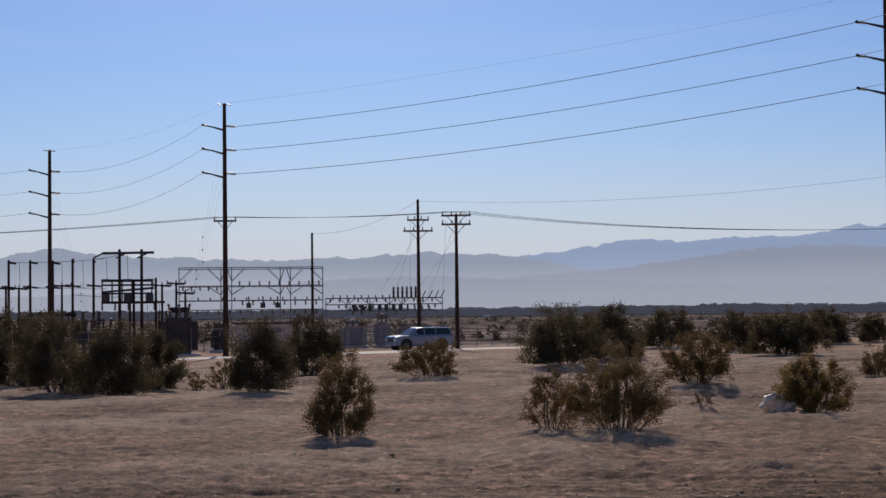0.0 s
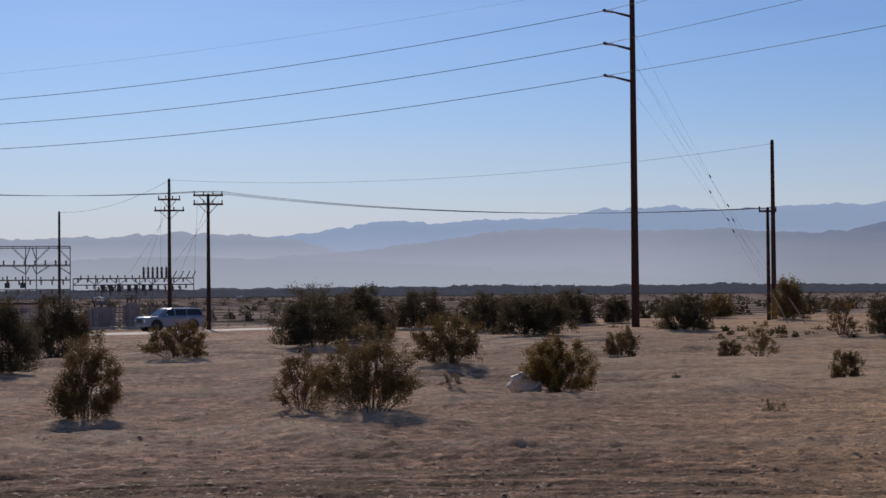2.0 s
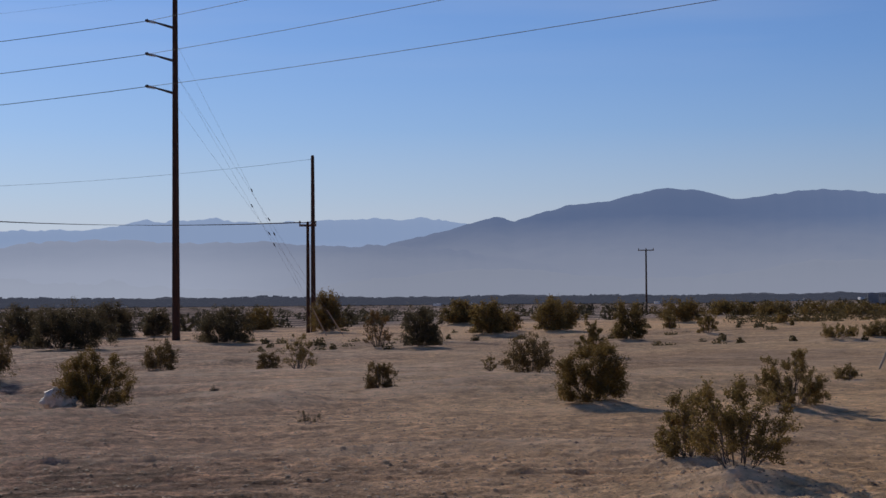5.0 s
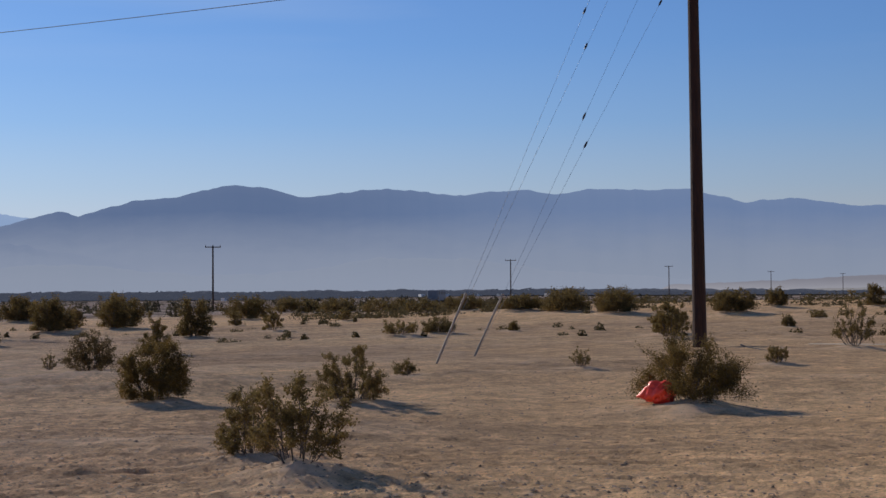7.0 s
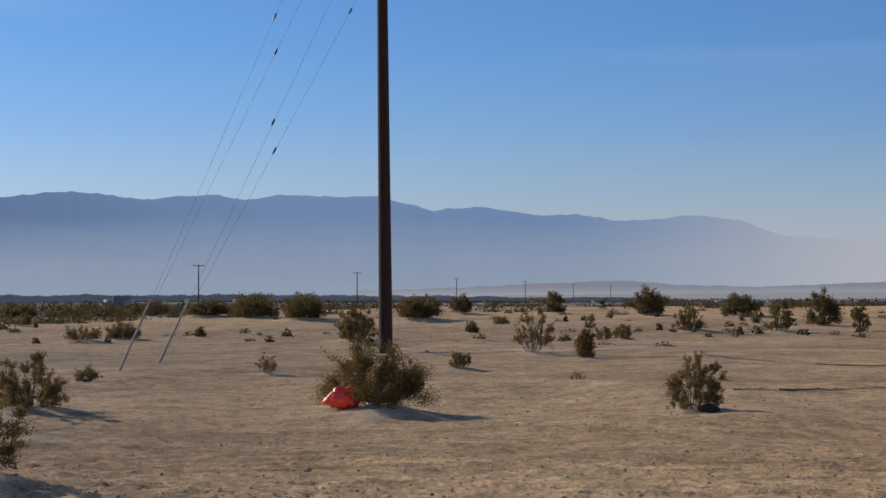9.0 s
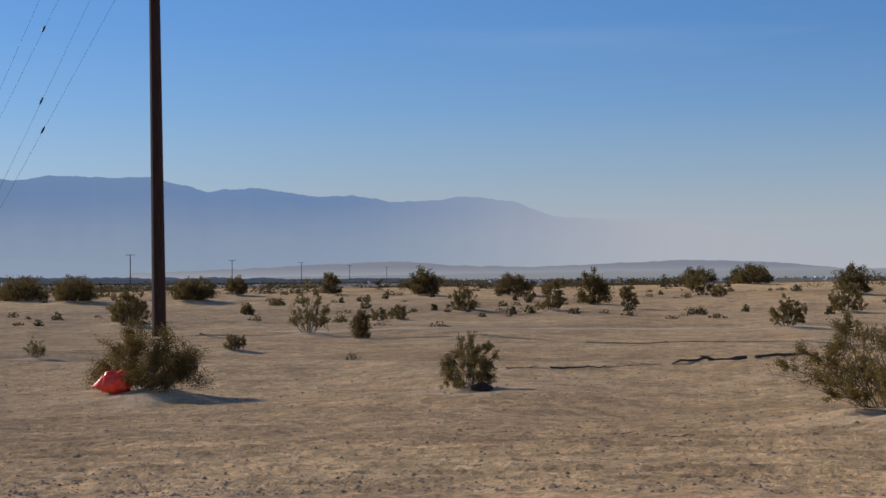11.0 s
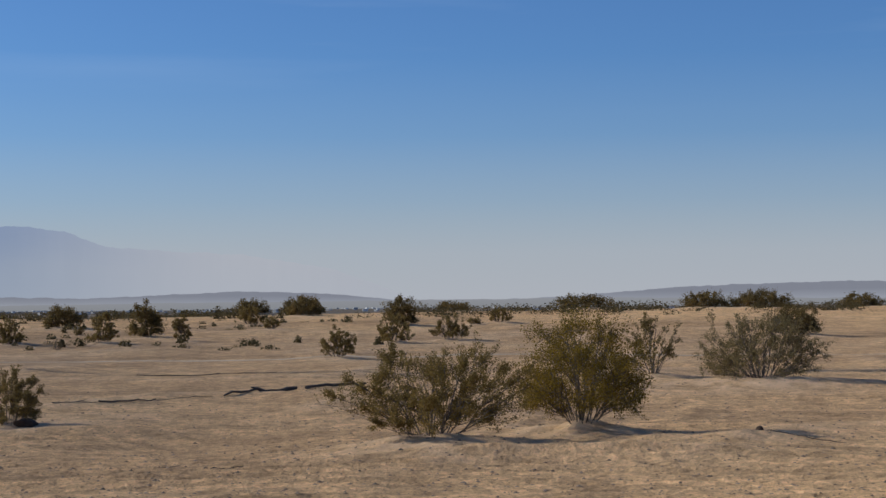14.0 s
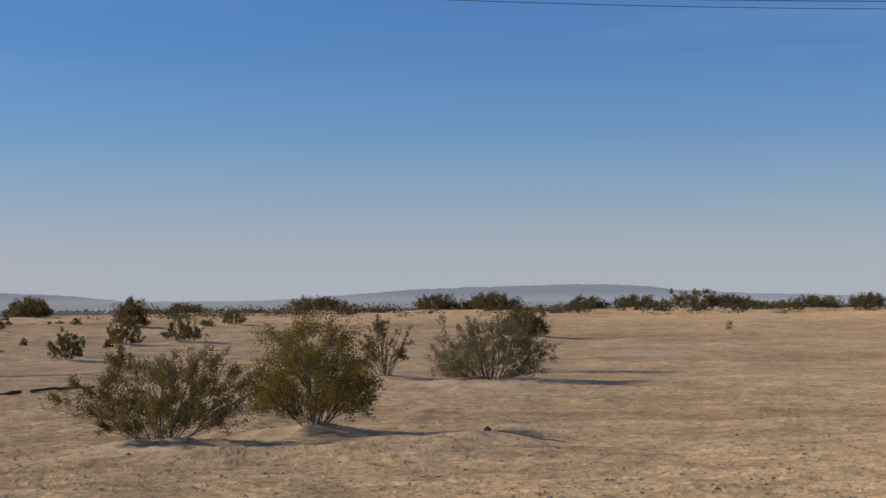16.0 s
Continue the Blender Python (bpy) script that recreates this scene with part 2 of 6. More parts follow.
    c11 = ramp(t, lines.outputs[0], [(0.40, (0.60, 0.58, 0.57)), (0.50, (0.98, 0.98, 0.98)), (0.60, (1.70, 1.69, 1.68))])
    driven = t.nodes.new("ShaderNodeMath")
    driven.operation = "MULTIPLY"
    roadside = t.nodes.new("ShaderNodeMath")
    roadside.operation = "MULTIPLY_ADD"
    roadside.inputs[1].default_value, roadside.inputs[2].default_value = 0.8, 0.2
    t.links.new(west.outputs[0], roadside.inputs[0])
    t.links.new(near_.outputs[0], driven.inputs[0])
    t.links.new(roadside.outputs[0], driven.inputs[1])
    c = mixed(t, "MULTIPLY", driven.outputs[0], c, c11)
    sunlit_drift = t.nodes.new("ShaderNodeAttribute")      # blown sand by bushes and ridges, painted paler to stand in for sunlit slopes
    sunlit_drift.attribute_name = "drift"
    breakup = t.nodes.new("ShaderNodeMath")
    breakup.operation = "MULTIPLY"
    t.links.new(sunlit_drift.outputs["Fac"], breakup.inputs[0])
    patchy = add(t, "ShaderNodeMapRange")
    patchy.inputs["From Min"].default_value, patchy.inputs["From Max"].default_value = 0.36, 0.56
    t.links.new(mid.outputs[0], patchy.inputs[0])
    t.links.new(patchy.outputs[0], breakup.inputs[1])
    pale = t.nodes.new("ShaderNodeRGB")
    pale.outputs[0].default_value = (0.78, 0.56, 0.36, 1)
    c = mixed(t, "MIX", breakup.outputs[0], c, pale.outputs[0])
    t.links.new(c, b.inputs["Base Color"])
    b.inputs["Roughness"].default_value = 0.95
    b.inputs["Diffuse Roughness"].default_value = 0.6
    dull = add(t, "ShaderNodeMapRange")
    dull.inputs["From Min"].default_value, dull.inputs["From Max"].default_value = 0.0, 1.0
    dull.inputs["To Min"].default_value, dull.inputs["To Max"].default_value = 0.1, 0.0
    t.links.new(vr.outputs[0], dull.inputs[0])
    t.links.new(dull.outputs[0], b.inputs["Specular IOR Level"])
    h = t.nodes.new("ShaderNodeMath")
    h.operation = "MULTIPLY_ADD"
    h.inputs[1].default_value = 0.5
    t.links.new(ruts.outputs[0], h.inputs[0])
    t.links.new(mid.outputs[0], h.inputs[2])
    b1 = add(t, "ShaderNodeBump", Strength=0.5, Distance=0.06)
    t.links.new(h.outputs[0], b1.inputs["Height"])
    b3 = add(t, "ShaderNodeBump", Strength=0.8, Distance=0.06)
    t.links.new(clod.outputs[0], b3.inputs["Height"])
    t.links.new(b1.outputs[0], b3.inputs["Normal"])
    b2 = add(t, "ShaderNodeBump", Strength=0.8, Distance=0.02)
    t.links.new(grit.outputs[0], b2.inputs["Height"])
    t.links.new(b3.outputs[0], b2.inputs["Normal"])
    t.links.new(b2.outputs[0], b.inputs["Normal"])
    return m


def leaf_material(name, dark, light):
    m, t, b = nodes_of(name)
    g = t.nodes.new("ShaderNodeNewGeometry")
    c = ramp(t, g.outputs["Random Per Island"], [(0.0, tuple(1.3 * p for p in dark)), (0.6, tuple((p + q) / 2 for p, q in zip(dark, light))), (1.0, tuple(0.86 * p for p in light))])
    co = t.nodes.new("ShaderNodeTexCoord")
    n = add(t, "ShaderNodeTexNoise", Scale=2.2, Detail=2.0)
    t.links.new(co.outputs["Object"], n.inputs["Vector"])
    v = ramp(t, n.outputs[0], [(0.35, (0.72, 0.74, 0.70)), (0.65, (1.0, 0.98, 0.9))])
    c = mixed(t, "MULTIPLY", 1.0, c, v)
    t.links.new(c, b.inputs["Base Color"])
    b.inputs["Roughness"].default_value = 0.7
    b.inputs["Specular IOR Level"].default_value = 0.12
    tr = t.nodes.new("ShaderNodeBsdfTranslucent")
    t.links.new(c, tr.inputs[0])
    ms = t.nodes.new("ShaderNodeMixShader")
    ms.inputs[0].default_value = 0.40
    t.links.new(b.outputs[0], ms.inputs[1])
    t.links.new(tr.outputs[0], ms.inputs[2])
    t.links.new(ms.outputs[0], t.nodes["Material Output"].inputs[0])
    return m


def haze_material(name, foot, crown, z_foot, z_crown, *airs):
    """Far mountains with dusty haze painted on: the surface glows, most at the foot."""
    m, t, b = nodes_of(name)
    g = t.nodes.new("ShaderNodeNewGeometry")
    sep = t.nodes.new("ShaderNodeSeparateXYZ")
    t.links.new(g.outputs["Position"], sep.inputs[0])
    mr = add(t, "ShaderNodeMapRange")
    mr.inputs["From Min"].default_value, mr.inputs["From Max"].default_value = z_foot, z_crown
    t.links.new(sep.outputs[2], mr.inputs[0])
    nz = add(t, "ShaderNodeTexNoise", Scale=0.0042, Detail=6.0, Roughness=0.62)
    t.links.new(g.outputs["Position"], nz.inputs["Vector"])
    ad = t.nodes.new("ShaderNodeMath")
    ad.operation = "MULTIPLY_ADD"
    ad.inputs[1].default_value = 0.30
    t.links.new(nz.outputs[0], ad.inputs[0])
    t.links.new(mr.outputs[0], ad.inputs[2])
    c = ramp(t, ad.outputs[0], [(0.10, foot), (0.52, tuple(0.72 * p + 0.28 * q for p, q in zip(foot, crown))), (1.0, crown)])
    for dust in airs:       # how the painted haze changes towards the east
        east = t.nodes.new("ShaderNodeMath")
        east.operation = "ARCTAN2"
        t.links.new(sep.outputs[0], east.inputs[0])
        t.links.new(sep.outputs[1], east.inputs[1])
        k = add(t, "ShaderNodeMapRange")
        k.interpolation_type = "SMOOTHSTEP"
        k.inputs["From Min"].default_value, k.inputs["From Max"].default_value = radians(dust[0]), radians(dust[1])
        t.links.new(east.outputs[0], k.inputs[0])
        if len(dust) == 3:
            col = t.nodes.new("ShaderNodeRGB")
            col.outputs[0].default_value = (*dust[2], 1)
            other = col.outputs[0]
        else:       # thicker or thinner haze colours towards the east
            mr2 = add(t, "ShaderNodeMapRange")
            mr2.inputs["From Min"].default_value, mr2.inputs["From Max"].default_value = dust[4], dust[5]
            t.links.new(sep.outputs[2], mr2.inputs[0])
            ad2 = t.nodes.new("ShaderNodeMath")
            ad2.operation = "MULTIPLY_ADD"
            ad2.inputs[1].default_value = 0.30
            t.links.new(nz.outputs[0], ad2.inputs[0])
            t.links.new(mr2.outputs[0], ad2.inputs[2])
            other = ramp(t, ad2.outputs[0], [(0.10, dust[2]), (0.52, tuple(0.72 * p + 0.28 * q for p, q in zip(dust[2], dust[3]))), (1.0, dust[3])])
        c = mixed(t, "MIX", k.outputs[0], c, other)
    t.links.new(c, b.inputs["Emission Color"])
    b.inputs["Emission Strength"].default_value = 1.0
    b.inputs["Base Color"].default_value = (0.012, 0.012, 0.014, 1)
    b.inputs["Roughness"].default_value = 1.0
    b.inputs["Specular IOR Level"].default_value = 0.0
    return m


SAND = sand_material()
# dark leaf colour takes in the backlight; the dunes get a side-lit copy
LEAF_DARK = leaf_material("leaf_dark_olive", (0.0551, 0.047, 0.0307), (0.1377, 0.114, 0.0666))
LEAF_OLIVE = leaf_material("leaf_olive", (0.1187, 0.088, 0.0346), (0.3277, 0.232, 0.0896))
LEAF_YELLOW = leaf_material("leaf_yellow_green", (0.125, 0.088, 0.016), (0.375, 0.25, 0.044))
# browner copy of the olive leaf, painted darker for the backlit bushes
LEAF_OLIVE_BACKLIT = leaf_material("leaf_olive_backlit", (0.088, 0.062, 0.029), (0.225, 0.155, 0.067))
LEAF_WISPY = leaf_material("leaf_brown_olive", (0.114, 0.083, 0.0282), (0.323, 0.226, 0.0717))
LEAF_RUST = leaf_material("leaf_rusty", (0.095, 0.06, 0.028), (0.23, 0.14, 0.062))
LEAF_BROWNISH = leaf_material("leaf_brownish_green", (0.100, 0.070, 0.024), (0.275, 0.185, 0.060))
LEAF_GREY = leaf_material("leaf_grey_olive", (0.135, 0.105, 0.052), (0.330, 0.255, 0.125))
LEAF_DUNE_SIDELIT = leaf_material("leaf_dune_sidelit", (0.092, 0.068, 0.028), (0.240, 0.172, 0.066))
LEAF_DRY = leaf_material("leaf_dry", (0.110, 0.085, 0.055), (0.240, 0.185, 0.120))
BARK = surface("shrub_bark", (0.055, 0.043, 0.034), (0.15, 0.12, 0.092), 0.9, scale=18.0)
POLE_WOOD = surface("creosoted_pole_wood", (0.012, 0.006, 0.0045), (0.048, 0.022, 0.014), 0.92, scale=3.0, stretch=(6, 6, 0.5), bump=0.4)
ARM_WOOD = surface("weathered_arm_wood", (0.07, 0.055, 0.045), (0.17, 0.14, 0.115), 0.8, scale=4.0)
GALV = surface("galvanised_steel", (0.16, 0.165, 0.17), (0.30, 0.305, 0.31), 0.5, 0.6, scale=3.0, bump=0.05)
DARK_STEEL = surface("dark_steel", (0.025, 0.026, 0.03), (0.06, 0.062, 0.068), 0.5, 0.3, scale=4.0)
PORCELAIN = surface("brown_porcelain", (0.035, 0.022, 0.018), (0.08, 0.05, 0.04), 0.65, scale=9.0, bump=0.0)
GREY_POLYMER = surface("grey_insulator", (0.12, 0.125, 0.13), (0.24, 0.245, 0.25), 0.45, scale=9.0, bump=0.0)
WIRE = surface("weathered_conductor", (0.03, 0.03, 0.033), (0.07, 0.07, 0.075), 0.9, 0.0, scale=2.0, bump=0.0)
GUARD = surface("pale_guy_guard", (0.22, 0.18, 0.14), (0.33, 0.28, 0.22), 0.8, scale=5.0)


# ---- mesh helpers ----
def mesh_of(name, verts, faces, material, smooth=False):
    me = bpy.data.meshes.new(name)
    verts = np.asarray(verts, dtype=np.float32).reshape(-1, 3)
    if isinstance(faces, np.ndarray):
        n, k = faces.shape
        me.vertices.add(len(verts))
        me.vertices.foreach_set("co", verts.ravel())
        me.loops.add(n * k)
        me.loops.foreach_set("vertex_index", faces.astype(np.int32).ravel())
        me.polygons.add(n)
        me.polygons.foreach_set("loop_start", np.arange(0, n * k, k, dtype=np.int32))
        me.update(calc_edges=True)
    else:
        me.from_pydata(verts.tolist(), [], faces)
        me.update()
    if smooth:
        me.polygons.foreach_set("use_smooth", np.ones(len(me.polygons), dtype=bool))
    me.materials.append(material)
    return me


class Shape:
    """Collects boxes, tubes and turned forms into one mesh."""

    def __init__(self):
        self.v, self.f = [], []

    def put(self, verts, faces):
        n = len(self.v)
        self.v += [tuple(p) for p in verts]
        self.f += [tuple(i + n for i in q) for q in faces]
        return self

    def box(self, cx, cy, cz, sx, sy, sz, m=None, chamfer=0.0):
        x, y, z = sx / 2, sy / 2, sz / 2
        c = min(chamfer, 0.45 * min(sx, sy))
        if c > 0:
            ring = [(-x + c, -y), (x - c, -y), (x, -y + c), (x, y - c), (x - c, y), (-x + c, y), (-x, y - c), (-x, -y + c)]
        else:
            ring = [(-x, -y), (x, -y), (x, y), (-x, y)]
        n = len(ring)
        vs = [Vector((p[0], p[1], s)) for s in (-z, z) for p in ring]
        if m is not None:
            vs = [m @ p for p in vs]
        vs = [p + Vector((cx, cy, cz)) for p in vs]
        fs = [tuple(reversed(range(n))), tuple(range(n, 2 * n))]
        fs += [(i, (i + 1) % n, n + (i + 1) % n, n + i) for i in range(n)]
        return self.put(vs, fs)

    def tube(self, points, radii, sides=6):
        pts = [Vector(p) for p in points]
        if not isinstance(radii, (list, tuple)):
            radii = [radii] * len(pts)
        vs, fs = [], []
        for i, p in enumerate(pts):
            d = (pts[min(i + 1, len(pts) - 1)] - pts[max(i - 1, 0)]).normalized()
            u = d.cross(Vector((0, 0, 1)) if abs(d.z) < 0.9 else Vector((0, 1, 0))).normalized()
            w = d.cross(u)
            for k in range(sides):
                b = 2 * math.pi * k / sides
                vs.append(p + radii[i] * (math.cos(b) * u + math.sin(b) * w))
        for i in range(len(pts) - 1):
            for k in range(sides):
                k2 = (k + 1) % sides
                fs.append((i * sides + k, i * sides + k2, (i + 1) * sides + k2, (i + 1) * sides + k))
        fs.append(tuple(reversed(range(sides))))
        fs.append(tuple(range((len(pts) - 1) * sides, len(pts) * sides)))
        return self.put(vs, fs)

    def sheds(self, a, b, r, count=5, sides=8):
        """A ribbed insulator from a to b."""
        a, b = Vector(a), Vector(b)
        pts, rad = [], []
        for i in range(count):
            for u, k in ((0.0, 0.45), (0.25, 1.0), (0.6, 0.95), (0.75, 0.45)):
                pts.append(a.lerp(b, (i + u) / count))
                rad.append(r * k)
        pts.append(b)
        rad.append(r * 0.45)
        return self.tube(pts, rad, sides)

    def mesh(self, name, material, smooth=False):
        return mesh_of(name, self.v, self.f, material, smooth)


def thing(name, x, y, z, label, category, group="", kind="", turn=0.0):
    ob = new(name)
    ob.matrix_basis = pose(x, y, z, 0, 0, turn)
    return tagged(ob, label, category, group, kind)


def part(name, shape, material, parent, label="", smooth=False):
    me = shape if isinstance(shape, bpy.types.Mesh) else shape.mesh(name, material, smooth)
    ob = new(name, me)
    ob.parent = parent
    if label:
        tagged(ob, label)
    return ob


# ---- ground ----
def polar(az, r):
    return -math.sin(radians(az)) * r, math.cos(radians(az)) * r


def step(a, b, v):
    u = np.clip((v - a) / (b - a), 0, 1)
    return u * u * (3 - 2 * u)


def soft_min(a, b, k):
    h = np.clip(0.5 + 0.5 * (b - a) / k, 0, 1)
    return b * (1 - h) + a * h - k * h * (1 - h)


def lay(x, y):
    """The lie of the land: it falls gently to the road and rises to low dunes on the other side."""
    r, az = np.hypot(x, y), np.degrees(np.arctan2(-x, y))
    along = -0.766 * x + 0.643 * y
    along = -soft_min(-soft_min(along, 118, 20), 0, 12)
    side = step(-28, -52, az)
    dune = (1.0 + 0.30 * step(-60, -80, az)) * np.exp(-((r - 112) / 32) ** 2)
    return -0.0185 * along + side * (dune - 1.4 * step(130, 260, r))


def hash_grid(i, j, seed):
    h = np.sin(i * 127.1 + j * 311.7 + seed * 74.7) * 43758.5453
    return h - np.floor(h)


def rough(x, y, seed):
    i, j = np.floor(x), np.floor(y)
    u, v = x - i, y - j
    u, v = u * u * (3 - 2 * u), v * v * (3 - 2 * v)
    a, b = hash_grid(i, j, seed), hash_grid(i + 1, j, seed)
    c, d = hash_grid(i, j + 1, seed), hash_grid(i + 1, j + 1, seed)
    return (a * (1 - u) + b * u) * (1 - v) + (c * (1 - u) + d * u) * v - 0.5


shrubs_by_road = [
    (-14.9, 58.1, 3.07, 2.56, "d", 0.00),
    (-11.6, 50.6, 2.83, 2.30, "d", 0.05),
    (-9.3, 46.7, 2.60, 1.95, "d", 0.08),
    (-8.8, 51.0, 1.76, 1.94, "d", 0.00),
    (-7.2, 48.6, 0.70, 0.75, "s", 0.00),
    (-6.3, 47.6, 1.01, 0.98, "s", 0.00),
    (-4.9, 44.8, 1.84, 1.92, "d", 0.00),
    (-4.9, 61.5, 2.42, 2.10, "d", 0.00),
    (-1.6, 26.0, 1.24, 1.29, "k", 0.05),
    (-0.6, 55.3, 2.45, 1.23, "k", 0.00),
    (5.0, 68.7, 4.46, 2.30, "d", 0.00),
    (7.8, 77.0, 3.16, 2.37, "d", 0.00),
    (1.7, 26.7, 1.14, 1.07, "r", 0.03),
    (2.6, 25.0, 1.76, 1.30, "k", 0.06),
    (15.6, 114.6, 4.33, 2.56, "d", 0.00),
    (6.4, 42.0, 2.03, 1.38, "k", 0.04),
]
shrubs_by_road_b = [
    (4.8, 30.9, 0.53, 0.37, "x", 0.00),
    (15.8, 77.5, 4.04, 2.29, "d", 0.00),
    (16.2, 91.5, 2.85, 2.09, "d", 0.00),
    (27.0, 117.0, 3.68, 2.46, "d", 0.00),
    (6.5, 29.5, 1.44, 1.03, "o", 0.05),
]
shrubs_by_tall_poles = [
    (11.9, 45.5, 1.20, 0.88, "k", 0.00),
    (24.2, 80.4, 3.15, 1.77, "d", 0.10),
    (43.7, 134.9, 2.90, 1.93, "d", 0.00),
    (31.1, 120.5, 2.54, 1.91, "d", 0.00),
    (14.7, 44.5, 0.83, 0.48, "k", 0.00),
    (14.6, 41.7, 1.05, 1.02, "s", 0.05),
    (9.1, 30.9, 0.18, 0.13, "x", 0.00),
    (8.6, 24.1, 0.48, 0.21, "x", 0.03),
    (41.9, 113.4, 2.55, 3.09, "d", 0.00),
    (12.4, 30.6, 0.73, 0.62, "k", 0.03),
    (25.9, 64.1, 1.30, 1.70, "r", 0.00),
    (26.9, 61.8, 1.72, 1.72, "d", 0.00),
    (58.9, 127.2, 3.34, 1.82, "d", 0.00),
    (38.5, 79.8, 2.11, 1.87, "d", 0.00),
    (45.0, 89.9, 1.37, 1.23, "k", 0.00),
    (43.9, 82.9, 1.92, 1.66, "d", 0.00),
]
shrubs_by_tall_poles_b = [
    (18.2, 37.6, 0.37, 0.51, "s", 0.00),
    (18.2, 35.3, 1.25, 0.92, "k", 0.04),
]
shrubs_mid = [
    (13.6, 24.2, 1.23, 1.06, "o", 0.04),
    (25.2, 44.9, 0.88, 1.23, "m", 0.00),
    (35.7, 60.3, 1.55, 1.58, "d", 0.00),
    (45.5, 84.9, 2.95, 1.84, "d", 0.00),
    (40.2, 82.2, 2.18, 1.43, "d", 0.05),
    (59.3, 128.0, 2.40, 1.92, "d", 0.00),
    (43.2, 86.3, 0.99, 1.15, "m", 0.00),
    (50.3, 80.4, 1.03, 0.84, "m", 0.00),
    (44.7, 68.1, 1.17, 1.11, "m", 0.00),
    (56.7, 78.8, 1.06, 0.66, "m", 0.00),
    (9.5, 14.9, 0.75, 0.71, "m", 0.12),
    (8.9, 13.1, 1.05, 0.79, "m", 0.18),
    (15.3, 21.1, 1.33, 0.80, "m", 0.03),
    (21.5, 27.7, 0.55, 0.36, "m", 0.00),
    (39.5, 51.2, 1.81, 0.52, "m", 0.03),
    (42.3, 52.3, 1.61, 0.57, "d", 0.03),
]
shrubs_mid_b = [
    (45.4, 51.2, 0.56, 0.40, "o", 0.00),
    (63.4, 99.7, 3.63, 1.53, "d", 0.00),
    (92.3, 136.3, 5.61, 1.39, "d", 0.00),
    (92.1, 129.0, 4.32, 1.21, "d", 0.00),
    (75.4, 99.5, 4.25, 0.95, "d", 0.00),
    (68.2, 85.5, 2.98, 0.79, "d", 0.00),
    (68.2, 81.6, 3.26, 0.81, "d", 0.00),
]
shrubs_by_guyed_pole = [
    (26.0, 27.1, 0.59, 0.46, "s", 0.00),
    (41.6, 38.9, 1.67, 1.16, "m", 0.00),
    (18.4, 16.8, 1.80, 0.97, "o", 0.14),
    (30.6, 25.3, 0.57, 0.43, "m", 0.00),
    (64.8, 72.1, 2.64, 0.78, "d", 0.00),
    (63.1, 66.7, 2.50, 1.13, "d", 0.00),
    (61.5, 61.4, 2.13, 1.24, "d", 0.03),
    (64.4, 56.0, 2.10, 1.05, "d", 0.03),
    (64.0, 71.9, 2.30, 0.69, "d", 0.00),
    (45.0, 42.2, 1.72, 1.09, "m", 0.00),
    (38.3, 28.9, 1.44, 1.50, "s", 0.05),
    (54.6, 44.5, 0.62, 0.48, "d", 0.04),
    (61.5, 48.3, 0.85, 0.40, "m", 0.00),
    (37.3, 26.4, 0.56, 0.81, "o", 0.00),
    (49.4, 34.2, 0.86, 0.45, "m", 0.00),
    (61.6, 43.3, 0.67, 0.33, "m", 0.00),
]
shrubs_by_guyed_pole_b = [
    (51.4, 34.6, 0.76, 0.59, "m", 0.00),
    (27.0, 19.3, 0.34, 0.23, "x", 0.00),
    (60.2, 37.2, 1.50, 1.16, "m", 0.04),
    (20.8, 12.8, 1.10, 0.79, "m", 0.06),
    (57.4, 33.4, 0.50, 0.54, "x", 0.00),
    (71.0, 40.1, 0.61, 0.50, "m", 0.00),
    (61.7, 33.8, 1.49, 1.20, "m", 0.03),
    (69.4, 35.8, 1.65, 1.54, "d", 0.05),
    (66.2, 32.4, 0.90, 1.21, "m", 0.00),
    (77.6, 44.9, 2.14, 1.10, "d", 0.05),
    (76.0, 49.5, 1.92, 1.48, "d", 0.05),
    (75.1, 55.1, 1.14, 1.21, "d", 0.00),
    (65.1, 56.5, 2.41, 1.06, "d", 0.03),
    (72.4, 59.8, 1.60, 0.96, "d", 0.00),
    (62.6, 62.6, 2.23, 1.09, "d", 0.00),
    (65.4, 69.5, 3.25, 1.17, "d", 0.00),
]
shrubs_open_sand = [
    (48.4, 18.3, 1.34, 0.92, "m", 0.03),
    (81.9, 27.5, 1.83, 1.47, "d", 0.03),
    (62.6, 21.3, 1.80, 0.99, "m", 0.03),
    (65.8, 20.0, 1.64, 1.03, "m", 0.03),
    (84.8, 23.0, 1.56, 0.81, "m", 0.00),
    (83.4, 24.0, 0.89, 0.38, "m", 0.00),
    (113.2, 34.1, 3.14, 0.58, "d", 0.00),
    (101.8, 41.1, 3.03, 0.97, "d", 0.00),
    (82.1, 36.1, 1.77, 0.98, "m", 0.00),
    (77.4, 32.9, 0.92, 0.60, "m", 0.00),
    (19.0, 6.0, 2.34, 1.17, "w", 0.17),
    (20.9, 4.6, 2.11, 1.36, "b", 0.20),
    (34.9, 3.9, 3.18, 1.37, "g", 0.18),
    (38.1, 6.7, 1.19, 1.48, "s", 0.03),
    (115.5, 25.1, 4.63, 0.84, "d", 0.02),
    (71.6, 6.5, 2.45, 1.18, "d", 0.06),
]
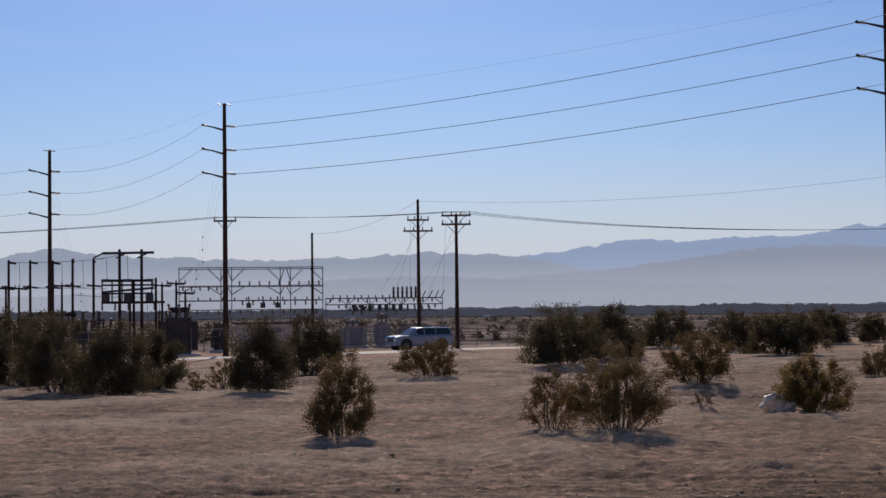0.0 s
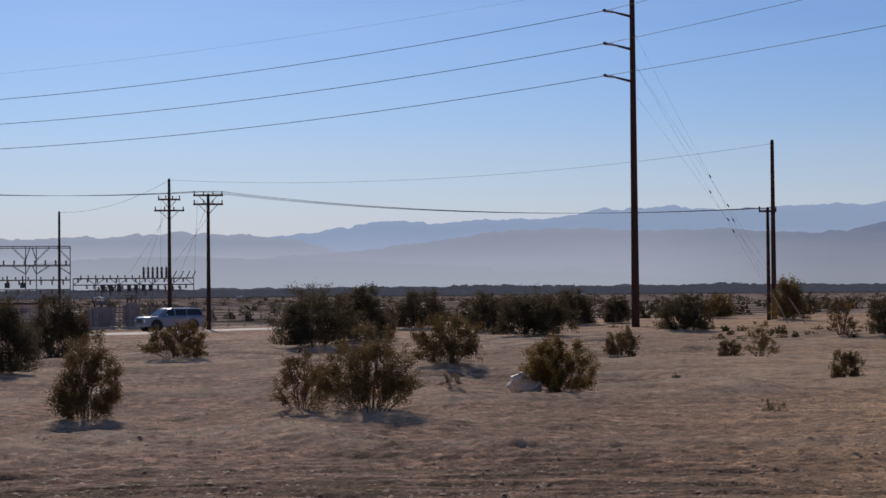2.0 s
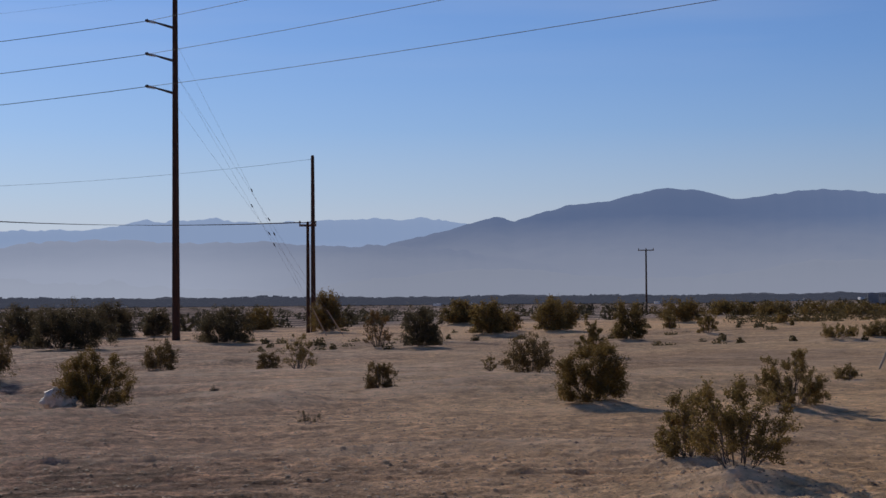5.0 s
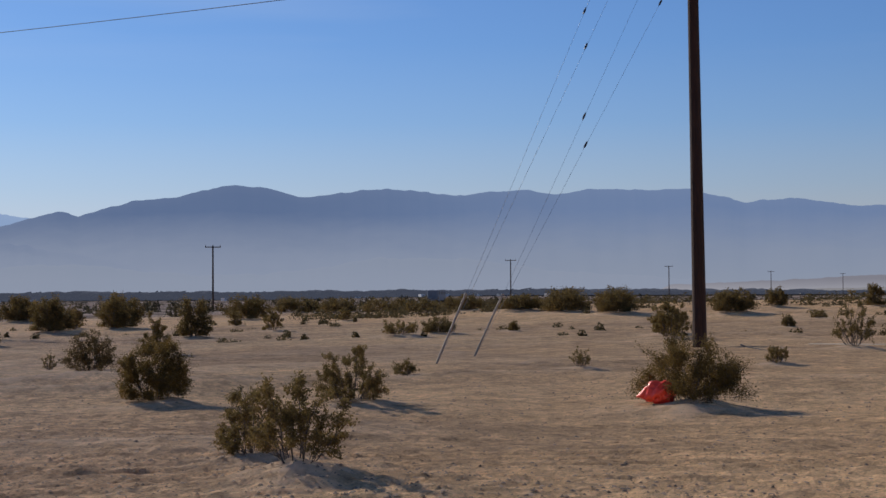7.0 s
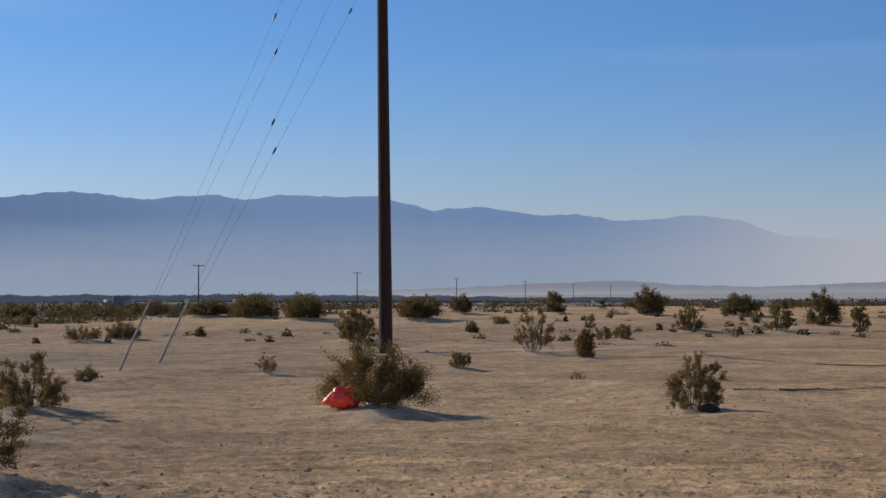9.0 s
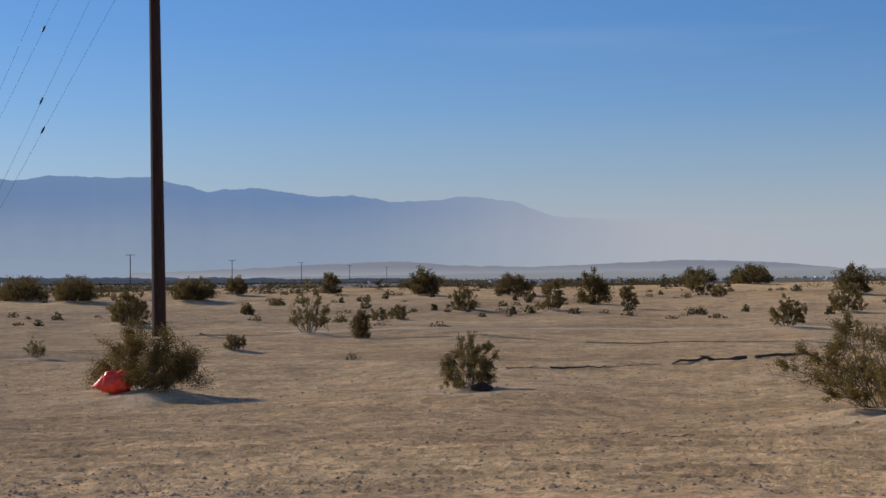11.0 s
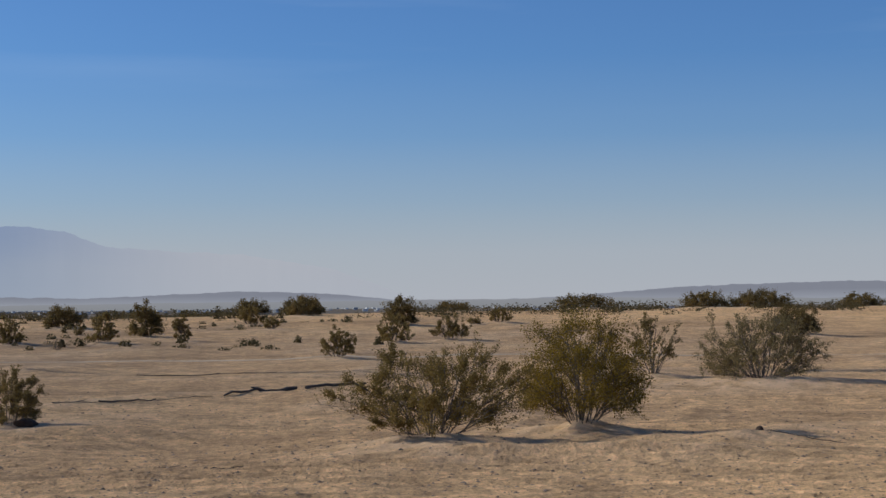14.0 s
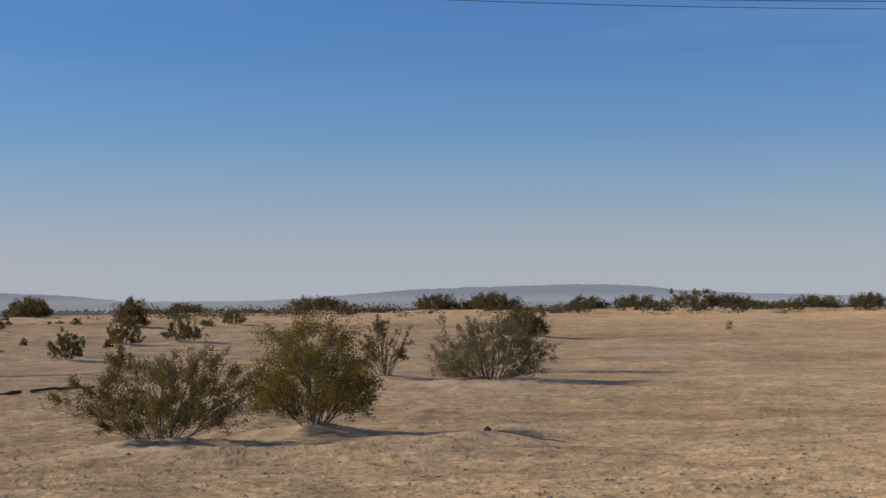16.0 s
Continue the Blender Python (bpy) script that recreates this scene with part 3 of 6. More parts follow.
shrubs_open_sand_b = [
    (117.0, 16.9, 3.55, 0.94, "d", 0.00),
    (117.5, 13.0, 4.79, 1.10, "d", 0.00),
    (118.0, 6.3, 3.30, 0.84, "d", 0.02),
    (118.2, 2.9, 3.30, 0.84, "d", 0.02),
    (118.2, -1.1, 4.27, 1.19, "m", 0.02),
    (118.1, -3.7, 3.55, 0.78, "d", 0.02),
    (118.0, -6.3, 5.56, 0.42, "m", 0.04),
    (117.8, -9.5, 4.11, 0.71, "d", 0.02),
    (117.5, -13.1, 3.30, 0.84, "d", 0.02),
    (80.0, -2.5, 0.49, 0.41, "x", 0.00),
    (99.6, 43.7, 2.6, 0.92, "d", 0.00),
    (96.4, 38.8, 2.48, 1.00, "d", 0.00),
]
ALL_SHRUBS = shrubs_by_road + shrubs_by_road_b + shrubs_by_tall_poles + shrubs_by_tall_poles_b + shrubs_mid + shrubs_mid_b + shrubs_by_guyed_pole + shrubs_by_guyed_pole_b + shrubs_open_sand + shrubs_open_sand_b

MOUNDS = [(x * (1 - 0.14 * w * (m > 0.1 and k != "b") / math.hypot(x, y)), y * (1 - 0.14 * w * (m > 0.1 and k != "b") / math.hypot(x, y)), (0.34 if k in "bw" else 0.46) * w + 0.22, max(m, min(0.085 * w, 0.16))) for x, y, w, h, k, m in ALL_SHRUBS if k != "x"]

# low lips of blown sand beside the larger bushes: bush, reach along the wind, offset towards the open side, half length, half width, height
TAILS = [(19.0, 6.0, 1.6, 0.95, 1.6, 0.36, 0.16), (20.9, 4.6, 1.5, 0.90, 1.3, 0.36, 0.10), (34.9, 3.9, 1.9, 1.30, 1.5, 0.40, 0.07),
         (8.9, 13.1, 1.1, 0.55, 0.8, 0.25, 0.07), (18.4, 16.8, 1.4, 0.85, 1.1, 0.35, 0.04), (20.8, 12.8, 1.0, 0.55, 0.8, 0.28, 0.08), (9.5, 14.9, 0.9, 0.5, 0.7, 0.25, 0.06)]
_g = np.random.default_rng(21)
# wheel tracks that sweep over the near sand: distance ahead, drift with the bearing, bow, width, depth, seed
TRACKS = [(14.0 + 4.2 * _g.uniform(0, 1), _g.uniform(-1.6, 1.6), _g.uniform(-1.2, 2.6), _g.uniform(0.06, 0.13), _g.uniform(0.014, 0.030), 30 + 3 * k) for k in range(34)]
TRACKS += [(17.5 + 9.0 * _g.uniform(0, 1), _g.uniform(-4.0, 4.0), _g.uniform(-2.0, 5.0), _g.uniform(0.08, 0.14), _g.uniform(0.010, 0.022), 160 + 3 * k) for k in range(14)]


def tracks(x, y, r):
    """Ruts with pressed-up edges and tread marks, worn away in places."""
    z = np.zeros_like(x)
    at = np.nonzero((r > 12) & (r < 34))
    if not len(at[0]):
        return z
    q, b = r[at], np.arctan2(x[at], y[at]) - 0.7
    add_ = np.zeros_like(q)
    for r0, slope, bow, w, d, seed in TRACKS:
        e = (q - (r0 + slope * b + bow * b * b + 0.25 * rough(b * 5.0, b * 0, seed))) / w
        on = np.clip(0.42 + 2.4 * rough(b * 2.2, b * 0 + 0.5, seed + 1), 0, 1)
        tread = np.sin(b * r0 * 2 * np.pi / 0.11 + 2.0 * e)
        rut = np.exp(-e * e)
        add_ += on * d * (0.75 * np.exp(-((np.abs(e) - 1.5) / 0.5) ** 2) - rut + 0.55 * tread * rut)
    z[at] = 0.028 * np.tanh(add_ / 0.028)
    return z


def height(x, y, drift=None):
    """The ground's height; drift, where given, takes up how pale the sand is painted."""
    x, y = np.asarray(x, dtype=float), np.asarray(y, dtype=float)
    z = lay(x, y)
    r = np.hypot(x, y)
    near = 1 - step(60, 160, r)
    z = z + 0.05 * rough(x / 6.0, y / 6.0, 1) + near * 0.025 * rough(x / 1.9, y / 1.9, 2)
    z = z + 0.15 * step(55, 100, r) * (1 - step(140, 220, r)) * (rough(x / 9.0, y / 9.0, 5) + 0.5 * rough(x / 3.7, y / 3.7, 19))
    strip = (1 - step(15.5, 20.0, r)) * (1 - step(3.0, 9.0, x))        # the driven strip is pressed flat
    fine = (1 - step(24, 60, r)) * (1 - 0.6 * strip)
    fold = 1 - np.abs(2 * rough(x / 2.7 + 0.6 * rough(x / 1.1, y / 1.1, 14), y / 2.7, 12))       # low crusted edges and blown hollows
    where = np.clip(0.5 + 1.6 * rough(x / 9.0, y / 9.0, 13), 0, 1) * near * (1 - 0.7 * step(6, 16, x)) * (1 - 0.85 * strip)
    z = z + 0.16 * where * (fold ** 3 - 0.25) + near * 0.06 * rough(x / 3.3, y / 3.3, 15)
    z = z + fine * (1 - 0.5 * step(8, 18, x)) * (0.022 * rough(x / 0.70, y / 0.70, 3) + 0.034 * rough(x / 0.24, y / 0.24, 4) + 0.030 * rough(x / 0.13, y / 0.13, 7))
    z = z + fine * 0.016 * rough(r / 0.33, np.arctan2(x, y) * 3.0, 6)
    across = (x - 1.15) * 0.66 + (y - 15.6) * 0.75          # wheel ruts of a dirt track across the near corner
    worn = 0.5 * fine * (1 - step(2, 14, x)) * (0.7 + 0.9 * rough(x / 2.3, y / 2.3, 8))
    for c, d in ((-1.1, 0.030), (-0.45, 0.035), (0.10, 0.022), (0.75, 0.035), (1.35, 0.030), (1.9, 0.018), (3.0, 0.024), (3.9, 0.016)):
        e = across - c - 0.10 * rough(x / 3.0, y / 3.0, 9)
        z = z + worn * 1.4 * d * (0.8 * np.exp(-((e - 0.17) / 0.07) ** 2) - np.exp(-(e / 0.10) ** 2))
    z = z + tracks(x, y, r)
    for size, lift_, seed in ((2.3, 0.020, 41), (0.9, 0.017, 47), (0.45, 0.013, 52)):      # broken crust: low sharp ledges
        q = 5.0 * rough(x / size + 0.4 * rough(x / 0.5, y / 0.5, seed), y / size, seed + 1) + 1.5 * rough(x / (0.3 * size), y / (0.3 * size), seed + 2)
        saw = q - np.floor(q)
        there = np.clip(0.15 + 2.6 * rough(x / 3.1, y / 3.1, seed + 3), 0, 1) * (1 - 0.5 * step(9, 20, x)) * (0.35 + 0.65 * step(14.2, 17.0, r))
        z = z + fine * there * lift_ * saw * (1 - step(0.86, 1.0, saw))
    for bx, by, reach, off, half, wide, tall_ in TAILS:
        br = math.hypot(bx, by)
        tx, ty = -bx / br, -by / br
        sx, sy = 0.07, -0.998
        dx, dy = x - (bx + sx * reach + tx * off), y - (by + sy * reach + ty * off)
        u, v = (dx * sx + dy * sy) / half, (dx * tx + dy * ty) / wide
        z = z + tall_ * np.exp(-u * u - v * v) * (1 + 0.3 * rough(x / 0.5, y / 0.5, 18))
    clear = np.ones_like(z)
    for mx, my, w, m in MOUNDS:
        d2 = (x - mx) ** 2 + (y - my) ** 2
        at = np.nonzero(d2 < 6.0 * w * w)
        if len(at[0]):
            lump = 1 + 0.5 * rough(x[at] / (0.35 * w), y[at] / (0.35 * w), 16)
            heap = np.exp(-d2[at] / (0.85 * w * w))
            z[at] = z[at] + m * lump * heap
            clear[at] = clear[at] * (1 - np.exp(-d2[at] / (1.6 * w * w)))
            if drift is not None:
                drift[at] = np.maximum(drift[at], heap ** 0.7 * np.clip(lump, 0.6, 1.2))
    swell = 1 - 2 * np.abs(rough(x / 5.5 + 0.5 * rough(x / 3.0, y / 3.0, 61), y / 4.2, 62))        # swales and drift ridges between the bushes
    low = step(16, 22, r) * (1 - step(75, 120, r)) * (1 - 0.55 * step(14, 26, x)) * clear
    z = z + low * (0.28 * (swell ** 2 - 0.35) + 0.12 * rough(x / 1.6, y / 1.6, 63))
    if drift is not None:
        drift += 0.7 * low * np.clip(2.2 * (swell ** 2 - 0.55), 0, 1)
    return z


def z_at(x, y):
    return float(height(np.array([x]), np.array([y]))[0])


def ground_sheet(name, az, r, sink=0.0):
    A, R = np.meshgrid(az, r)
    X, Y = -np.sin(A) * R, np.cos(A) * R
    drift = np.zeros_like(X)
    Zs = height(X, Y, drift)
    Zs[0] -= sink
    n, m = len(r), len(az)
    verts = np.stack([X, Y, Zs], -1).reshape(-1, 3)
    i, j = np.meshgrid(np.arange(n - 1), np.arange(m), indexing="ij")
    j2 = (j + 1) % m
    faces = np.stack([i * m + j, (i + 1) * m + j, (i + 1) * m + j2, i * m + j2], -1).reshape(-1, 4)
    me = mesh_of(name, verts, np.ascontiguousarray(faces[:, ::-1]), SAND, smooth=True)
    me.attributes.new("drift", "FLOAT", "POINT").data.foreach_set("value", np.clip(drift, 0, 1).astype(np.float32).ravel())
    return new(name, me), verts[:m]


def build_ground():
    def bearings(a):
        return np.concatenate([np.radians(np.arange(-102, 24.01, a)), np.radians(np.arange(28, 255, 4.0))])

    rings, ring = [], 1.2
    while ring < 4900:
        rings.append(ring)
        ring += 1.2 if ring < 11 else (0.040 + 0.0030 * (ring - 11) + 0.00008 * (ring - 11) ** 2 if ring < 200 else ring * 0.04)
    near_r, far_r = [q for q in rings if q < 36], [q for q in rings if q > 35]
    ob, rim = ground_sheet("ground", bearings(0.13), np.array(near_r))
    beyond, _ = ground_sheet("ground_beyond", bearings(0.36), np.array(far_r), 0.08)
    hub = new("ground_hub", mesh_of("ground_hub", [(0, 0, 0.0)] + rim.tolist(),
                                    [(0, k + 1, (k + 1) % len(rim) + 1) for k in range(len(rim))], SAND, True))
    hub.parent = beyond.parent = ob
    return tagged(ob, "pale tan desert sand with wheel ruts and low dunes", "ground", kind="structure")


build_ground()


# ---- far mountains ----
def ridge(name, label, spots, dist, depth, material, seed, jag):
    """A mountain range: crest angles along the skyline, with spurs and gullies down to the valley."""
    az0, az1 = spots[0][0], spots[-1][0]
    n = int(abs(az1 - az0) * 16) + 2
    az = np.linspace(az0, az1, n)
    el = np.interp(-az, [-p[0] for p in spots], [p[1] for p in spots])
    k = np.ones(5) / 5
    el = np.convolve(np.pad(el, 2, mode="edge"), k, mode="valid")
    el = el + jag * (rough(az * 1.7, az * 0, seed) + 0.8 * rough(az * 3.6, az * 0, seed + 1) + 0.5 * rough(az * 8.0, az * 0, seed + 2))
    crest = EYE + dist * np.tan(np.radians(el))
    rows = 14
    verts = []
    for q in range(rows + 1):
        u = q / rows
        d = dist - depth * (1 - u)
        spur = 0.16 * depth / rows * 3 * rough(az * 1.3, az * 0 + u * 2.5, seed + 5) * math.sin(math.pi * u)
        zz = -6 + (crest + 6) * (u ** 1.35) + 0.03 * crest * rough(az * 2.2, az * 0 + u * 4, seed + 7) * math.sin(math.pi * u)
        dd = d + spur
        verts.append(np.stack([-np.sin(np.radians(az)) * dd, np.cos(np.radians(az)) * dd, zz], -1))
    verts.append(np.stack([-np.sin(np.radians(az)) * (dist + depth * 0.1), np.cos(np.radians(az)) * (dist + depth * 0.1), az * 0 - 6], -1))
    v = np.concatenate(verts)
    i, j = np.meshgrid(np.arange(rows + 1), np.arange(n - 1), indexing="ij")
    f = np.stack([i * n + j, i * n + j + 1, (i + 1) * n + j + 1, (i + 1) * n + j], -1).reshape(-1, 4)
    ob = new(name, mesh_of(name, v, f, material, smooth=True))
    return tagged(ob, label, "mountains", kind="structure")


# range materials: haze put into the glow, foot colour first, then crown
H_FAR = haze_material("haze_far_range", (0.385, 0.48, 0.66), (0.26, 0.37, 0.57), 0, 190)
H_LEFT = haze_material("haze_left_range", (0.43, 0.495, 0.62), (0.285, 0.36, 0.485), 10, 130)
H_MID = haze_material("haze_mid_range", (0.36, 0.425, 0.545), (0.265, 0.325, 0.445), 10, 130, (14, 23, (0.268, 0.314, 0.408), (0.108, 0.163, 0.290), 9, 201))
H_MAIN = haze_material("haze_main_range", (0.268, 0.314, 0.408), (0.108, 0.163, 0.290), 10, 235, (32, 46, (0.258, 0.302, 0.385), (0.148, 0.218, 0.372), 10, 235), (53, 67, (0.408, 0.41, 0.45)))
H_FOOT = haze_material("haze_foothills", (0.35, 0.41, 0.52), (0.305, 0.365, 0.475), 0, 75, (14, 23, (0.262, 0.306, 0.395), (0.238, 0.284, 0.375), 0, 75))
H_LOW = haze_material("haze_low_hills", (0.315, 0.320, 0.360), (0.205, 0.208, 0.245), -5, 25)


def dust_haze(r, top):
    """A glowing shell painted as dusty air over the whole horizon, thinning upwards."""
    m, t, b = nodes_of("painted_dust_haze")
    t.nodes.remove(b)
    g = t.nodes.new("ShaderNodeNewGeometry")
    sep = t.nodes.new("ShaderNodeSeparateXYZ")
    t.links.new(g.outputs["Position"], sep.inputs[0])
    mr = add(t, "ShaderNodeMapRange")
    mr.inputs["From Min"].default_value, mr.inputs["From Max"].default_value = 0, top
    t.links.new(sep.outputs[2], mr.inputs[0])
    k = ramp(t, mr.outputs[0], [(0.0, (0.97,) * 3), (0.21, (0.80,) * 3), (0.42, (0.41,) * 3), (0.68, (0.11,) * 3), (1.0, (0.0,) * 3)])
    sunward = add(t, "ShaderNodeMapRange")          # the painted glow is brighter towards the sun
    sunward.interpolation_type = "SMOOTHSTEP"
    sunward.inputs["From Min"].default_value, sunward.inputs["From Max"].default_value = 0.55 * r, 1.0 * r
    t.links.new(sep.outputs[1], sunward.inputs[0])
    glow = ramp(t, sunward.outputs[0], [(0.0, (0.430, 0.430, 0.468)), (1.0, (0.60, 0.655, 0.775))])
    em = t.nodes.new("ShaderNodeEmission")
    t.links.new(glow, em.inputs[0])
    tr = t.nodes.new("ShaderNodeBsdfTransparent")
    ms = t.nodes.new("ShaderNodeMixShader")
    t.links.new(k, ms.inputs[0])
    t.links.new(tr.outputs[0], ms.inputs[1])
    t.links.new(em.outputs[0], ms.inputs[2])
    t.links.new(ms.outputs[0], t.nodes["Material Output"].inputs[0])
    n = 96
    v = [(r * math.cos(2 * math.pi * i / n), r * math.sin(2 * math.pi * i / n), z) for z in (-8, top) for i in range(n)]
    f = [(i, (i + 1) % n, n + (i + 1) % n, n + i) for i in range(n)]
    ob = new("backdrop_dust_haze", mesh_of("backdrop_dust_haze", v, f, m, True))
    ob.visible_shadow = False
    return tagged(ob, "glowing backdrop of pale dust haze low over the horizon", "haze", kind="structure")


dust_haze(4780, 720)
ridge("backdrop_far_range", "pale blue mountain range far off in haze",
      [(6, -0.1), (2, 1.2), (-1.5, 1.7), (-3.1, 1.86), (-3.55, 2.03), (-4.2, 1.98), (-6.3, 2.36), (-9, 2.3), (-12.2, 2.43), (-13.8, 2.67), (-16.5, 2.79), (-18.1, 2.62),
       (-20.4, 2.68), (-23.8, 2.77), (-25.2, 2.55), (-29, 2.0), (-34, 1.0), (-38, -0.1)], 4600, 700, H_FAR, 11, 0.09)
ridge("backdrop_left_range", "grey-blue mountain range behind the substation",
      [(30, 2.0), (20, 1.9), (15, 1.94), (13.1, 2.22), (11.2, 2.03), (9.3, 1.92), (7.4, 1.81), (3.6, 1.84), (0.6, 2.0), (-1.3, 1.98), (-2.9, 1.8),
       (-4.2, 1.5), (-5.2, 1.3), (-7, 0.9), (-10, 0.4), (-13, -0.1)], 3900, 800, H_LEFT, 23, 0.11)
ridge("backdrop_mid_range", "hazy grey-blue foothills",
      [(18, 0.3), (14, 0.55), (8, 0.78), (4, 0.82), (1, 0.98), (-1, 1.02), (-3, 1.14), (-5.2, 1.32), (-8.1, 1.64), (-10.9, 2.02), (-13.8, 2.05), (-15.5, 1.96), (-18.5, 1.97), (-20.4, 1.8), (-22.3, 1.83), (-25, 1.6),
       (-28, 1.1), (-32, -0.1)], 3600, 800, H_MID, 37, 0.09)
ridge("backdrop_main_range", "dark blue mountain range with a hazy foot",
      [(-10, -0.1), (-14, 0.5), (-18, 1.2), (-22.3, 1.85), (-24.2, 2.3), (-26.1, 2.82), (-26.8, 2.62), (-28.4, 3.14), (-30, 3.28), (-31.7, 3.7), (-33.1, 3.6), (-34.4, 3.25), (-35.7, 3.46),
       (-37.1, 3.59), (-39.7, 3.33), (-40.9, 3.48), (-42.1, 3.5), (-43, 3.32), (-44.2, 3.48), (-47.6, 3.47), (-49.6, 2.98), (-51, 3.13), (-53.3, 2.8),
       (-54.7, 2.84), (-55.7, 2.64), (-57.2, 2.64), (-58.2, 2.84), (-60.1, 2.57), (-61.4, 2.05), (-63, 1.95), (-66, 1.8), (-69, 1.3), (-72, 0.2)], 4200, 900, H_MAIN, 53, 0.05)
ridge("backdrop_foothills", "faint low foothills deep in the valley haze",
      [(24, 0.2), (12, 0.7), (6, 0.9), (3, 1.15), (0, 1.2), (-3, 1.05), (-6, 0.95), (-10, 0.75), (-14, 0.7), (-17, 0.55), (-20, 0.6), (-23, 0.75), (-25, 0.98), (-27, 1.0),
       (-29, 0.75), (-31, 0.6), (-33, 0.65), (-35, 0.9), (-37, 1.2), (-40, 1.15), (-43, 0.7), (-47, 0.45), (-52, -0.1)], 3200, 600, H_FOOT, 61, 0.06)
# the woods glow dark blue-grey: haze put into their colour
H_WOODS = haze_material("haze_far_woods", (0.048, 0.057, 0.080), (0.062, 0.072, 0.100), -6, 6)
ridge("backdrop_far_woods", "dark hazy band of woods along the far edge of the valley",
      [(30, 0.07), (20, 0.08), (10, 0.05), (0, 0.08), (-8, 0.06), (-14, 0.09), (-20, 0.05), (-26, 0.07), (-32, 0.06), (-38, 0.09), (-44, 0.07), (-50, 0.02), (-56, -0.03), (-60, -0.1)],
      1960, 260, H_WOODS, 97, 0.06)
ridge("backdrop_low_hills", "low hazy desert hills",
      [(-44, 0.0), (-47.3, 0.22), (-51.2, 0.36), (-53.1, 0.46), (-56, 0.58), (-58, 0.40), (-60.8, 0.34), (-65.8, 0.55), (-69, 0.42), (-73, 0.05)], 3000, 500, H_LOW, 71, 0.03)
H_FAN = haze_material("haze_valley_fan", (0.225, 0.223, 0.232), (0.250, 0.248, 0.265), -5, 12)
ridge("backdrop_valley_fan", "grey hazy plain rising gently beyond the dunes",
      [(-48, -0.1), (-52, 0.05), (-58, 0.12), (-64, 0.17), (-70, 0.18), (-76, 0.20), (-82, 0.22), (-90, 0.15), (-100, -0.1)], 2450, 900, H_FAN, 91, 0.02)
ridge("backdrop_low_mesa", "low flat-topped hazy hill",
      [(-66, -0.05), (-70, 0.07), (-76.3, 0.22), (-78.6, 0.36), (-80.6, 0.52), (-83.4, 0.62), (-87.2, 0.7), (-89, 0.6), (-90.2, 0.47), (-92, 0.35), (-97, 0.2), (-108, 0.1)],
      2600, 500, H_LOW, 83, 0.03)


# ---- shrubs ----
RNG = np.random.default_rng(5)
COVER = {"k": 4.4, "d": 6.6, "m": 4.2, "s": 1.6, "w": 3.2, "b": 14.0, "g": 2.6, "o": 7.0, "r": 1.9, "x": 1.0}
LEAVES = {"k": LEAF_OLIVE_BACKLIT, "d": LEAF_DARK, "m": LEAF_OLIVE, "s": LEAF_OLIVE, "w": LEAF_WISPY, "b": LEAF_YELLOW, "g": LEAF_GREY, "o": LEAF_BROWNISH, "r": LEAF_RUST, "x": LEAF_DRY}
WORDS = {
    "k": "brownish olive creosote bush on trodden dirt",
    "d": "dense dark olive creosote bush on the sand",
    "m": "olive creosote bush with open twiggy crown",
    "s": "sparse creosote bush with bare grey stems",
    "w": "wide open creosote bush on a sand mound",
    "b": "full yellow-green creosote bush on a sand mound",
    "g": "wide rounded creosote bush with many bare grey twigs",
    "o": "yellowish green creosote bush with full crown",
    "r": "rusty brown half-dry creosote bush",
    "x": "small dry tuft of desert scrub",
}


def tubes(P, rad, sides):
    """Many bent twigs at once: P is twig x point x 3, rad is twig x point."""
    n, k, _ = P.shape
    D = np.gradient(P, axis=1)
    D /= np.linalg.norm(D, axis=2, keepdims=True) + 1e-9
    up = np.where(np.abs(D[..., 2:3]) < 0.9, np.array([0, 0, 1.0]), np.array([0, 1.0, 0]))
    U = np.cross(D, up)
    U /= np.linalg.norm(U, axis=2, keepdims=True) + 1e-9
    W = np.cross(D, U)
    b = np.arange(sides) * 2 * np.pi / sides
    V = P[:, :, None] + rad[:, :, None, None] * (np.cos(b)[None, None, :, None] * U[:, :, None] + np.sin(b)[None, None, :, None] * W[:, :, None])
    base = (np.arange(n) * k * sides)[:, None, None]
    i, j = np.meshgrid(np.arange(k - 1), np.arange(sides), indexing="ij")
    j2 = (j + 1) % sides
    q = np.stack([i * sides + j, i * sides + j2, (i + 1) * sides + j2, (i + 1) * sides + j], -1).reshape(-1, 4)
    return V.reshape(-1, 3), (base + q[None]).reshape(-1, 4)


# kind: leafy plumes per bush, their spread, lowest plume, evenness of the leaves, main stems
HABIT = {"k": (110, 0.070, 0.08, 0.7, 20), "d": (130, 0.085, 0.03, 0.5, 18), "m": (95, 0.064, 0.08, 0.8, 18), "s": (62, 0.052, 0.18, 1.0, 16), "w": (120, 0.058, 0.14, 1.3, 17),
         "b": (175, 0.072, 0.13, 0.8, 22), "g": (190, 0.050, 0.05, 0.8, 28), "o": (115, 0.070, 0.05, 0.7, 18), "r": (75, 0.062, 0.12, 1.0, 18), "x": (30, 0.08, 0.08, 0.8, 12)}


